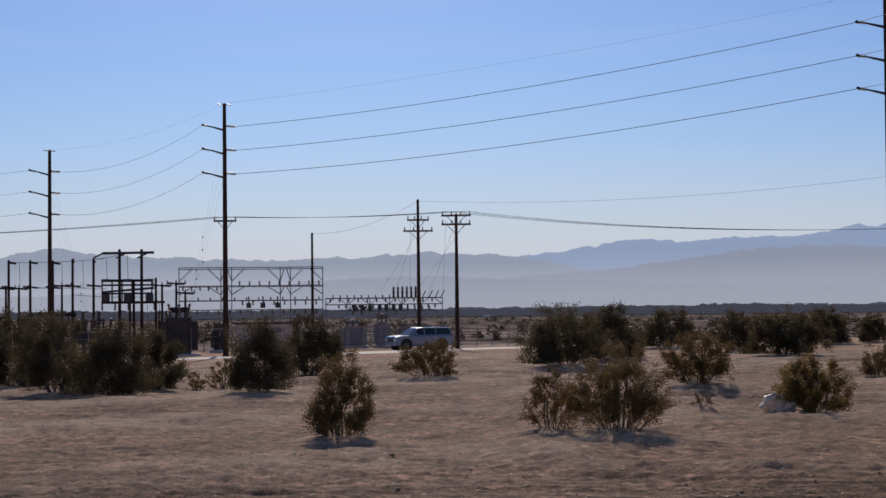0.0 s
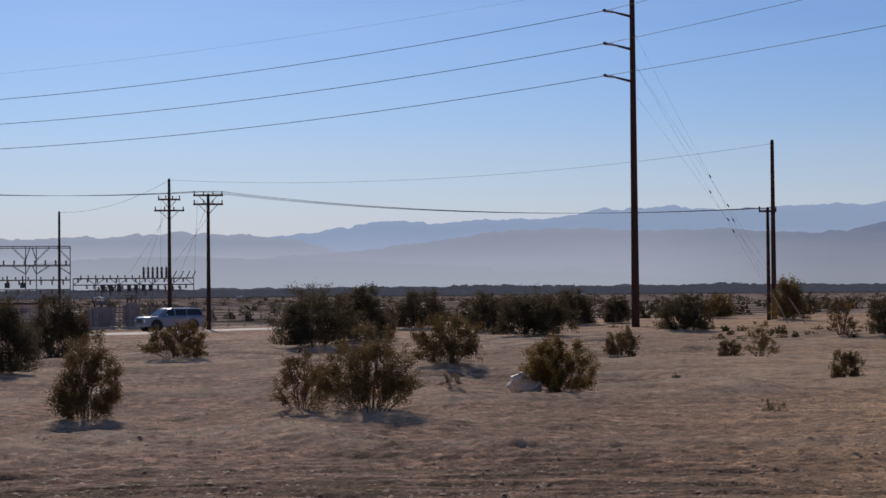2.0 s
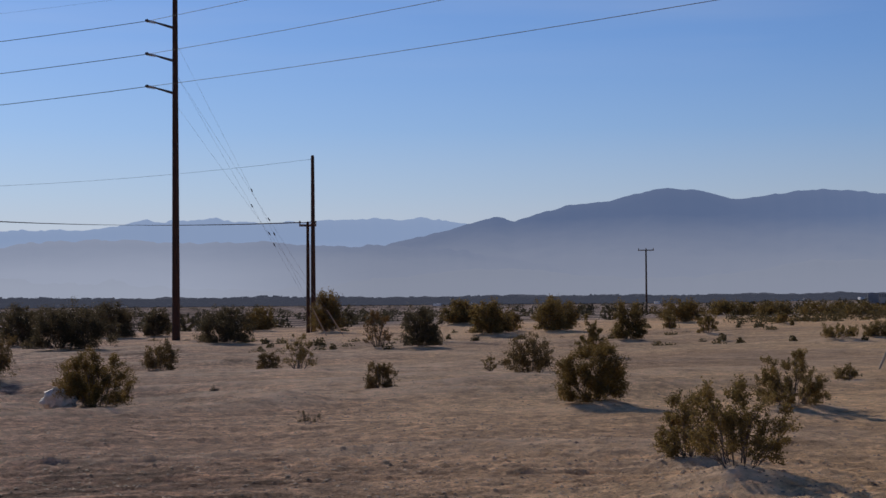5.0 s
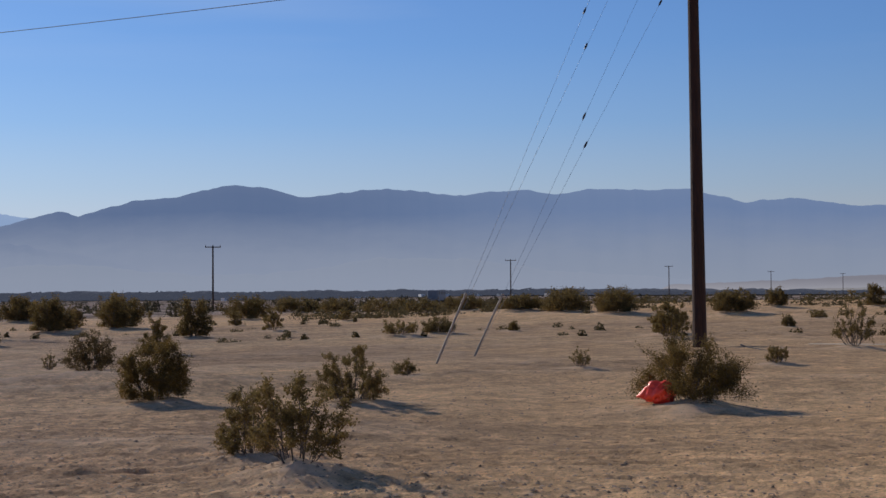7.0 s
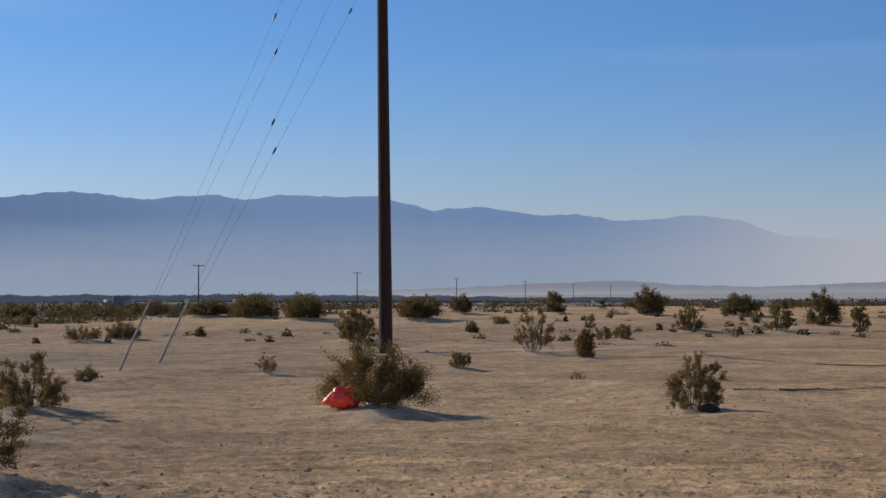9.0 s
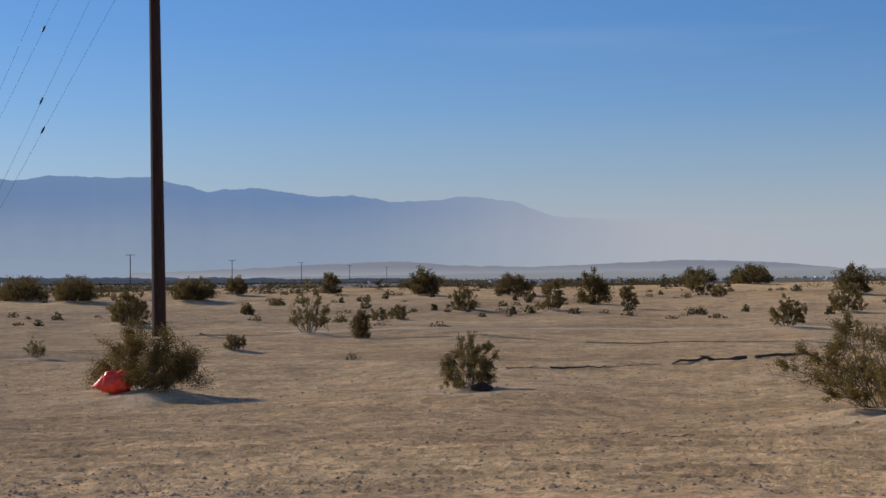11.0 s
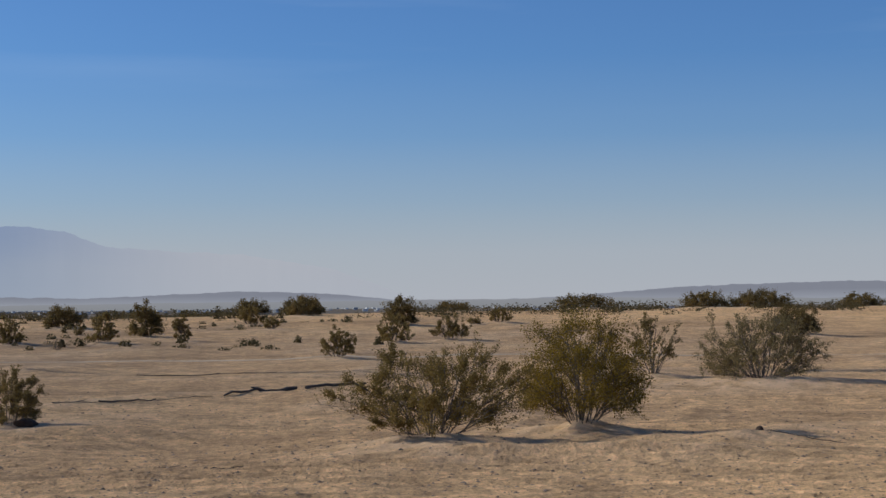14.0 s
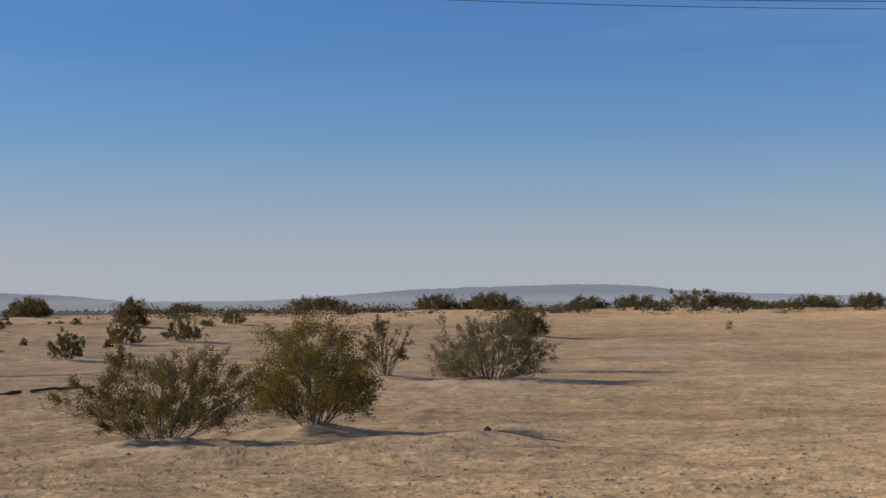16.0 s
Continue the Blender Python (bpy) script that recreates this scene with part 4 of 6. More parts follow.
def shrub(x, y, w, h, kind):
    """Stems rise from a loose crown, fork, and carry plumes of small leaves that fill an uneven dome with gaps."""
    far = math.hypot(x, y)
    g = RNG
    ob = thing("dry_shrub" if kind == "x" else "creosote_bush", x, y, z_at(x, y) - 0.01, WORDS[kind], "bush", "desert shrubs")
    near = far < 48
    plumes, spread, low, uneven, n = HABIT[kind]
    big = float(np.clip(0.62 + 0.25 * w, 0.75, 1.4))
    K = max(16, int(plumes * big * (1.0 if near else 0.8)))
    n = max(6, int(n * (0.6 + 0.4 * big)))
    # plume places: more towards the outside of the dome, which bulges unevenly
    phi = g.uniform(0, 2 * np.pi, K)
    p1, p2 = g.uniform(0, 6.28, 2)
    lobes = 1 + 0.13 * np.sin(phi * 2 + p1) + 0.10 * np.sin(phi * 5 + p2)
    lift = np.arcsin(g.uniform(0.0, 1.0, K) ** 0.9)
    shell = g.uniform(0.12, 1.0, K) ** 0.38 * g.uniform(0.84, 1.10, K)
    pad = spread * 0.5
    rho = np.cos(lift) ** 0.8 * shell * lobes * w * (0.54 if kind == "w" else 0.5) * (1 - pad)
    zc = h * (low + (1 - 0.8 * pad - low) * np.sin(lift) * shell)
    C = np.stack([np.cos(phi) * rho, np.sin(phi) * rho, zc], -1)
    # main stems
    sphi = np.arange(n) * 2.399 + g.normal(0, 0.35, n)
    sq = np.sqrt((np.arange(n) + 0.5) / n)
    root = np.stack([np.cos(sphi), np.sin(sphi), 0 * sphi], -1) * (sq * w * (0.09 if kind in "bwsg" else 0.15))[:, None] - np.array([0, 0, 0.05])
    tilt = sq * (0.40 if kind == "b" else 0.46)
    tip = np.stack([np.cos(sphi) * tilt * w * 0.78, np.sin(sphi) * tilt * w * 0.78, h * (0.78 - 0.48 * sq ** 2)], -1) * g.uniform(0.75, 1.1, (n, 1))
    k = 7 if near else 4
    u = np.linspace(0, 1, k)[None, :, None]
    sag = np.array([0, 0, 1.0]) * (0.07 * h * sq)[:, None, None] * np.sin(np.pi * u)
    P = root[:, None] * (1 - u) + tip[:, None] * u - 0.5 * sag
    P += np.cumsum(g.normal(0, 0.022 * (h + 0.4 * w), (n, k, 3)), axis=1) * u
    thick = (0.0085 if near else 0.012) * (0.45 + 0.55 * h)
    v1, f1 = tubes(P, thick * g.uniform(0.6, 1.25, (n, 1)) * np.linspace(1, 0.45, k)[None], 4)
    # each plume hangs on a bough that leaves the nearest stem lower down
    gap = np.linalg.norm(C[:, None] - P[None, :, k // 2], axis=2) + 0.6 * np.linalg.norm(C[:, None] - P[None, :, -1], axis=2)
    own = np.argmin(gap * g.uniform(0.8, 1.2, gap.shape), axis=1)
    s = np.clip(g.uniform(0.15, 0.75, K) * zc / (0.5 * h) + 0.06, 0.10, 0.92)
    idx = np.clip((s * (k - 1)).astype(int), 0, k - 2)
    fr = (s * (k - 1) - idx)[:, None]
    S = P[own, idx] * (1 - fr) + P[own, idx + 1] * fr
    kb = 5 if near else 3
    ub = np.linspace(0, 1, kb)[None, :, None]
    way = (P[own, idx + 1] - P[own, idx]) * 1.4
    B = S[:, None] * (1 - ub) + C[:, None] * ub + way[:, None] * 0.8 * ub * (1 - ub)
    B += g.normal(0, 0.012 * h, B.shape) * ub
    B[..., 2] = np.maximum(B[..., 2], 0.02)
    v2, f2 = tubes(B, np.full((K, kb), thick * 0.52) * np.linspace(1, 0.4, kb)[None], 3)
    # fine twigs in the plume
    per = 6 if far < 30 else 4 if near else 2
    unit = spread * (0.55 * h + 0.30 * w) * g.uniform(0.7, 1.3, K)
    out = (C - np.array([0, 0, 0.25 * h])) / np.linalg.norm(C - np.array([0, 0, 0.25 * h]), axis=1, keepdims=True)
    D = out[:, None] * 0.7 + np.array([0, 0, 0.45]) + g.normal(0, 0.46, (K, per, 3))
    D /= np.linalg.norm(D, axis=2, keepdims=True)
    mixw = g.uniform(0, 1, (K, per, 1))
    T0 = B[:, kb // 2][:, None] * (1 - mixw) + B[:, kb - 1][:, None] * mixw
    T1 = T0 + D * (unit[:, None, None] * g.uniform(0.9, 2.6, (K, per, 1)))
    T1[..., 2] = np.clip(T1[..., 2], 0.03 * h, 1.04 * h)
    Q = np.stack([T0, (T0 + T1) / 2 + g.normal(0, 0.010 * h, T0.shape), T1], 2).reshape(-1, 3, 3)
    v3, f3 = tubes(Q, np.full((len(Q), 3), thick * 0.26) * np.array([1, 0.8, 0.5]), 3)
    if far < 30:
        for i in range(n):
            pv, pf, base = [v1[i * k * 4:(i + 1) * k * 4]], [f1[i * (k - 1) * 4:(i + 1) * (k - 1) * 4] - i * k * 4], k * 4
            for c in np.nonzero(own == i)[0]:
                pv += [v2[c * kb * 3:(c + 1) * kb * 3], v3[c * per * 9:(c + 1) * per * 9]]
                pf += [f2[c * (kb - 1) * 3:(c + 1) * (kb - 1) * 3] - c * kb * 3 + base, f3[c * per * 6:(c + 1) * per * 6] - c * per * 9 + base + kb * 3]
                base += kb * 3 + per * 9
            part("stem", mesh_of("stem", np.concatenate(pv), np.concatenate(pf), BARK), BARK, ob)
    else:
        if near:
            v2, f2 = np.concatenate([v2, v3]), np.concatenate([f2, f3 + len(v2)])
        part("branchwork", mesh_of("branchwork", np.concatenate([v1, v2]), np.concatenate([f1, f2 + len(v1)]), BARK), BARK, ob)
    # small leaves along the twigs and round the plume
    size = float(np.clip(0.00079 * far, 0.0205, 0.104))
    count = int(np.clip(COVER[kind] * w * h / (size * size * 0.55), 60, 40000))
    weight = np.repeat(g.uniform(0.15, 1.0, K) ** uneven * unit ** 2, per)
    tw = g.choice(len(Q), count, p=weight / weight.sum())
    along = 1.06 * g.uniform(0.0, 1.0, count)[:, None] ** 0.6
    c = Q[tw, 0] * (1 - along) + Q[tw, 2] * along + g.normal(0, 1, (count, 3)) * ((0.42 if kind in "do" else 0.32 if kind in "bk" else 0.24) * unit[tw // per][:, None] + 0.25 * size)
    c[:, 2] = np.maximum(c[:, 2], 0.02 * h)
    a = g.normal(0, 1, (count, 3)) + np.array([0, 0, 0.5])
    a /= np.linalg.norm(a, axis=1, keepdims=True)
    b = np.cross(a, g.normal(0, 1, (count, 3)))
    b /= np.linalg.norm(b, axis=1, keepdims=True) + 1e-9
    sz = size * g.uniform(0.55, 1.3, (count, 1))
    if far > 26:        # three-cornered leaf tufts where single leaves cannot be told apart
        V = np.stack([c - a * sz * 0.62, c + b * sz * 0.62, c + a * sz * 0.55 - b * sz * 0.30], 1).reshape(-1, 3)
        F = np.arange(count * 3).reshape(-1, 3)
    else:
        V = np.stack([c - a * sz * 0.6, c + b * sz * 0.36, c + a * sz * 0.6, c - b * sz * 0.36], 1).reshape(-1, 3)
        F = np.arange(count * 4).reshape(-1, 4)
    leaf = LEAF_DUNE_SIDELIT if kind == "d" and x > 34 else LEAVES[kind]      # browner on the dunes, and paler to stand in for side light
    part("foliage", mesh_of("foliage", V, F, leaf), leaf, ob)


for x, y, w, h, kind, m in ALL_SHRUBS:
    shrub(x, y, w, h, kind)


# ---- poles and lines ----
def away(x, y):
    """Unit vector to the left as seen from the camera's stand."""
    r = math.hypot(x, y)
    return Vector((-y / r, x / r, 0))


def wood_pole(name, x, y, top, r0, r1, label, group="wooden utility poles", lean=(0, 0)):
    z = z_at(x, y)
    ob = thing(name, x, y, z, label, "utility pole", group)
    H = top - z
    pts = [(lean[0] * u * H, lean[1] * u * H, -0.4 + u * (H + 0.4)) for u in (0, 0.06, 0.3, 0.6, 0.99, 1.0)]
    rad = [r0 * 1.03, r0, r0 + (r1 - r0) * 0.3, r0 + (r1 - r0) * 0.6, r1, r1 * 0.7]
    part("shaft", Shape().tube(pts, rad, 14), POLE_WOOD, ob, smooth=False)
    return ob, z


def davit(ob, z, tip, base):
    """A steel arm that rises to a post insulator at its tip (places in the pole's own frame)."""
    a, b = Vector(base), Vector(tip)
    arm = part("arm", Shape().tube([a, a.lerp(b, 0.6), b], [0.10, 0.075, 0.05], 6), DARK_STEEL, ob)
    d = (b - a).normalized()
    part("insulator", Shape().sheds(b - d * 0.1, b + d * 0.45 + Vector((0, 0, -0.06)), 0.11, 5), GREY_POLYMER, arm, "grey ribbed insulator")
    e = b + d * 0.45 + Vector((0, 0, -0.06))
    part("clamp", Shape().tube([e - d * 0.12, e + Vector((0, 0, 0.03)), e + d * 0.14], [0.08, 0.12, 0.07], 6), DARK_STEEL, arm, "dark line clamp")
    return b + d * 0.45 + Vector((0, 0, -0.06))


def wire(a, b, sag, r=0.022, n=22, name="power_line", label="dark sagging overhead power line between poles"):
    a, b = Vector(a), Vector(b)
    pts = [a.lerp(b, k / n) - Vector((0, 0, 4 * sag * (k / n) * (1 - k / n))) for k in range(n + 1)]
    mid = pts[0]
    s = Shape().tube([p - mid for p in pts], r, 4)
    ob = new(name, s.mesh(name, WIRE))
    ob.location = mid
    return tagged(ob, label, "cable", "overhead lines")


P1, P2, P3, P4, PN = (-36.6, 154.7), (-18.2, 139.1), (28.32, 104.8), (38.5, 34.8), (58.6, -33.8)
tall = []
for (x, y), top, arms, r0 in (
        (P1, 17.1, (15.1, 13.1, 11.1), 0.24), (P2, 19.3, (17.4, 15.4, 13.4), 0.24),
        (P3, 21.7, (19.7, 17.55, 15.45), 0.265), (P4, 18.5, (16.2, 14.2, 12.1), 0.215), (PN, 18.0, (16.2, 14.2, 12.2), 0.22)):
    ob, z = wood_pole("transmission_pole", x, y, top, r0, 0.62 * r0, "tall dark wooden transmission pole with three steel arms", lean=(-0.0067, 0.0074) if (x, y) == P4 else (0, 0))
    L = away(x, y)
    tips = []
    for az_ in arms:
        zz = az_ - z
        tips.append(ob.location + davit(ob, z, L * 1.35 + Vector((0, 0, zz)), L * 0.1 + Vector((0, 0, zz - 0.35))))
    stubs = []
    if (x, y) in (P1, P2):
        for az_ in arms:
            zz = az_ - z
            q = part("insulator", Shape().sheds(-L * 0.15 + Vector((0, 0, zz)), -L * 0.95 + Vector((0, 0, zz - 0.05)), 0.12, 6), GREY_POLYMER, ob, "grey strain insulator")
            stubs.append(ob.location - L * 0.95 + Vector((0, 0, zz - 0.05)))
    part("cap", Shape().tube([(L * -0.55) + Vector((0, 0, top - z - 0.12)), (L * 0.55) + Vector((0, 0, top - z - 0.05))], 0.05, 5), DARK_STEEL, ob)
    tall.append((ob, tips, stubs, top))
for a_, b_, sag_ in ((0, 1, 0.9), (1, 2, 0.55), (2, 3, 0.25), (3, 4, 1.3)):      # the thin shield wire over the pole tops
    wire(tall[a_][0].location + Vector((0, 0, tall[a_][3] - tall[a_][0].location.z)), tall[b_][0].location + Vector((0, 0, tall[b_][3] - tall[b_][0].location.z)), sag_, 0.005)
for k in range(3):
    wire(tall[0][2][k], tall[1][1][k], 1.1, 0.013)
    wire(tall[1][2][k], tall[2][1][k], 0.70, 0.021)
    wire(tall[2][1][k], tall[3][1][k], 0.25, 0.015)
    wire(tall[3][1][k], tall[4][1][k], 1.6, 0.012)
    far_left = (-120.0, 178.0, z_at(-120, 178) + (15.5, 13.4, 11.3)[k])
    wire(tall[0][1][k], far_left, 1.2, 0.013)


def guy(top_at, foot, bead, guard=0.0):
    """A guy wire with an insulator bead, and where it has one a pale guard on its foot."""
    a, b = Vector(top_at), Vector(foot)
    ob = thing("guy_wire", b.x, b.y, b.z, "thin steel guy wire with dark strain beads", "cable", "guy wires")
    part("strand", Shape().tube([Vector((0, 0, -0.05)), a - b], 0.0048, 4), GALV, ob)
    d = (a - b)
    for u in bead:
        q, w_ = d.normalized(), 0.026 + 0.00016 * b.length
        part("bead", Shape().tube([d * u + q * e for e in (-0.13, -0.07, 0.02, 0.09, 0.14)], [0.3 * w_, 0.85 * w_, w_, 0.8 * w_, 0.3 * w_], 7), DARK_STEEL, ob)
    if guard:
        q = d.normalized()
        part("guard", Shape().tube([Vector((0, 0, 0.0)), q * 0.15, q * guard], [0.020, 0.028, 0.028], 8), GUARD, ob, "pale plastic guy guard")
    return ob


wire(tall[3][1][2] - Vector((0, 0, 0.12)), tall[4][1][2] - Vector((0, 0, 0.3)), 1.6, 0.010)

GA, GB = (25.0, 31.0), (28.3, 33.5)
for foot, zt, bead, guard in ((GA, 18.2, (0.518,), 2.1), (GA, 16.2, (0.522,), 0), (GB, 14.4, (0.463,), 2.0), (GB, 12.5, (0.469, 0.83), 0)):
    f = Vector((*foot, z_at(*foot)))
    guy((P4[0] - 0.15, P4[1], zt), f, bead, guard)
for foot, zt, bead, guard in ((polar(-20.25, 107.0), 18.2, (0.35, 0.5), 2.0), (polar(-20.25, 107.0), 16.2, (0.35, 0.5), 0), ((38.6, 101.5), 16.2, (0.45,), 2.0), ((38.6, 101.5), 14.2, (0.45,), 0)):
    guy((P3[0] + 0.15, P3[1], zt), Vector((*foot, z_at(*foot))), bead, guard)
for zt in (17.0, 15.0, 13.0):
    guy((P2[0] - 0.1, P2[1], zt), Vector((-25.0, 158.0, z_at(-25, 158))), (0.4, 0.55))
    guy((P1[0] + 0.1, P1[1], zt - 2.2), Vector((-36.5, 176.0, z_at(-36.5, 176))), (0.4, 0.55))


def crossarm(ob, z, width, across, pins=4, brace=True):
    L = Vector(across).normalized()
    ang = math.degrees(math.atan2(L.y, L.x))
    m = pose(0, 0, 0, 0, 0, ang)
    arm = part("crossarm", Shape().box(0, 0, z, width, 0.13, 0.16, m), ARM_WOOD, ob)
    for k in range(pins):
        u = -0.46 + 0.92 * k / (pins - 1)
        q = L * width * u + Vector((0, 0, z + 0.08))
        part("insulator", Shape().sheds(q, q + Vector((0, 0, 0.28)), 0.075, 3, 7), PORCELAIN, arm)
    if brace:
        s = Shape()
        for sg in (-1, 1):
            s.tube([L * sg * width * 0.3 + Vector((0, 0, z - 0.08)), Vector((0, 0, z - 0.85))], 0.025, 4)
        part("brace", s, DARK_STEEL, arm)


D1, D2, D5, D6 = (-2.2, 152.0), (1.2, 141.0), (42.6, 118.4), (42.4, 119.0)
d1, z = wood_pole("distribution_pole", *D1, 11.9, 0.19, 0.12, "dark wooden distribution pole with two crossarms")
for zz in (10.0, 9.0):
    crossarm(d1, zz - z, 2.7 if zz < 9.5 else 2.0, away(*D1), 4)
d2, z = wood_pole("distribution_pole", *D2, 9.9, 0.19, 0.12, "dark wooden distribution pole with two crossarms")
for zz in (9.75, 9.0):
    crossarm(d2, zz - z, 2.5, away(*D2), 4)
wood_pole("distribution_pole", *D5, 12.6, 0.20, 0.13, "plain dark wooden pole beside a shorter pole")
p6, z6 = wood_pole("distribution_pole", *D6, 7.6, 0.16, 0.11, "short dark wooden pole with a small crossarm")
crossarm(p6, 7.3 - z6, 1.3, away(*D6), 2, False)
crossarm(tall[1][0], 9.4 - tall[1][0].location.z, 1.9, away(*P2), 3)
for k in range(3):
    o = away(*D2) * (-0.9 + 0.9 * k)
    wire(Vector((*D2, 10.1)) + o, Vector((*D6, 7.55)) + o * 0.6, 1.0, 0.015)
    wire(Vector((*D2, 10.1)) + o, Vector((*P2, 9.75)) + o, 0.25, 0.014)
    wire(Vector((*P2, 9.75)) + o, Vector((-75, 150, 8.6)) + o, 0.6, 0.014)
    wire(Vector((*D1, 10.3)) + o * 0.8, Vector((-7.0 + 1.7 * k, 181.9, 3.6)), 0.2, 0.010)
    wire(Vector((*D2, 9.3)) + o, Vector((-3.4 + 1.7 * k, 182.0, 3.3)), 0.2, 0.010)
wire((*D1, 11.75), (*D5, 12.3), 1.2, 0.009)
wood_pole("distribution_pole", -13.5, 172.0, 9.9, 0.16, 0.11, "slim dark wooden pole inside the substation")
wire((-13.5, 172.0, 9.8), (*D1, 11.75), 0.8, 0.012)

wood_pole("transmission_pole", -120.0, 178.0, 15.8, 0.24, 0.15, "tall dark wooden transmission pole down the line")
wood_pole("distribution_pole", -75.0, 150.0, 8.9, 0.18, 0.12, "dark wooden distribution pole beside the road")

# the far row of poles along the valley track
for az_, r_ in ((-31.24, 265), (-41.47, 390), (-46.89, 505), (-50.32, 668), (-52.69, 780), (-54.34, 970), (-55.62, 1150)):
    x, y = -math.sin(radians(az_)) * r_, math.cos(radians(az_)) * r_
    ob, z = wood_pole("distribution_pole", x, y, EYE + 7.55, 0.17, 0.12, "far dark wooden pole with one crossarm")
    crossarm(ob, EYE + 7.35 - z, 2.5, away(x, y), 3, False)


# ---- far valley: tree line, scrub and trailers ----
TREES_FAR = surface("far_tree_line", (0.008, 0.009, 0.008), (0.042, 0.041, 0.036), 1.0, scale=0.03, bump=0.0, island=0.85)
_b = TREES_FAR.node_tree.nodes["Principled BSDF"]      # the haze before the trees, put in as a glow of their own
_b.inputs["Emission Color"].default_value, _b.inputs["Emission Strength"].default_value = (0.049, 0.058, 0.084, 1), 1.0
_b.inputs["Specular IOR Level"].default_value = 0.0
SCRUB_FAR = leaf_material("far_scrub_leaf", (0.058, 0.048, 0.024), (0.140, 0.112, 0.054))
SCRUB_VALLEY = leaf_material("valley_scrub_leaf", (0.038, 0.034, 0.024), (0.090, 0.078, 0.048))
PALE_PAINT = surface("pale_trailer_paint", (0.62, 0.62, 0.62), (0.82, 0.82, 0.81), 0.4, scale=1.0, bump=0.0, island=0.7)


def clumps(name, label, category, spots, leaf, per, material, flat_=1.0):
    """Many crowns of loose leaf pieces, joined: spots are x, y, z, width, height."""
    spots = np.array(spots)
    g = RNG
    n = len(spots)
    d = g.normal(0, 1, (n, per, 3))
    d /= np.linalg.norm(d, axis=2, keepdims=True)
    d *= g.uniform(0.0, 1.0, (n, per, 1)) ** 0.45
    d[..., 2] = np.abs(d[..., 2])
    c = spots[:, None, :3] + d * np.stack([spots[:, 3] / 2, spots[:, 3] / 2, spots[:, 4]], -1)[:, None]
    c = c.reshape(-1, 3)
    m = len(c)
    a = g.normal(0, 1, (m, 3))
    a /= np.linalg.norm(a, axis=1, keepdims=True)
    b = np.cross(a, g.normal(0, 1, (m, 3)))
    b /= np.linalg.norm(b, axis=1, keepdims=True)
    a, b = a * (1 / flat_, 1 / flat_, flat_), b * (1 / flat_, 1 / flat_, flat_)
    sz = (np.repeat(spots[:, 4], per) * leaf * g.uniform(0.6, 1.4, m))[:, None]
    V = np.stack([c - a * sz, c + b * sz * 1.1, c + a * sz * 0.9 - b * sz * 0.4], 1).reshape(-1, 3)
    ob = new(name, mesh_of(name, V, np.arange(m * 3).reshape(-1, 3), material))
    return tagged(ob, label, category, kind="stuff")


spots = []
for k in range(3000):
    az_ = RNG.uniform(-57, 30)
    r_ = RNG.uniform(1150, 1900) if az_ < -40 else RNG.uniform(980, 1900)
    x, y = polar(az_, r_)
    tall_ = 5.9 + 2.6 * rough(np.array([az_ * 0.5]), np.array([3.0]), 9)[0] + RNG.uniform(-0.8, 0.4)
    if az_ < -44:
        tall_ *= 0.7
    tall_ *= 0.45 + 0.55 * min(1.0, r_ / 1300)
    spots.append((x, y, -2.6, RNG.uniform(26, 110) * r_ / 1500, max(1.6, tall_)))
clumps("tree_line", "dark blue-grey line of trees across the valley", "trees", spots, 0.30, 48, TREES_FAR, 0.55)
spots = []
for k in range(1500):
    az_, r_ = RNG.uniform(-64, 24), 155 * (5.5 ** RNG.uniform(0, 1))
    x, y = polar(az_, r_)
    if az_ > -2.5 and r_ < 205:
        continue
    spots.append((x, y, z_at(x, y) - 0.1, RNG.uniform(1.2, 2.6) if r_ < 280 else RNG.uniform(1.5, 5.0), RNG.uniform(0.7, 1.9)))
clumps("far_scrub", "dark olive desert scrub beyond the sand flat", "bushes", spots, 0.14, 66, SCRUB_VALLEY)
spots = []
for k in range(700):
    az_, r_ = RNG.uniform(-100, -34), RNG.uniform(98, 135)
    x, y = polar(az_, r_)
    if rough(np.array([az_ * 0.9]), np.array([r_ / 25]), 33)[0] < -0.12:
        continue
    spots.append((x, y, z_at(x, y) - 0.1, RNG.uniform(1.0, 3.2), RNG.uniform(0.35, 0.85)))
clumps("dune_scrub", "olive desert scrub along the low dunes", "bushes", spots, 0.10, 150, SCRUB_FAR, 0.8)
spots = []
for k in range(420):
    az_, r_ = RNG.uniform(-71, -14), RNG.uniform(52, 112)
    x, y = polar(az_, r_)
    if rough(np.array([x / 9]), np.array([y / 9]), 35)[0] > 0.0:
        spots.append((x, y, z_at(x, y) - 0.05, RNG.uniform(0.25, 0.9), RNG.uniform(0.14, 0.40)))
clumps("small_tufts", "small dry tufts dotted over the sand", "tufts", spots, 0.17, 90, SCRUB_FAR)

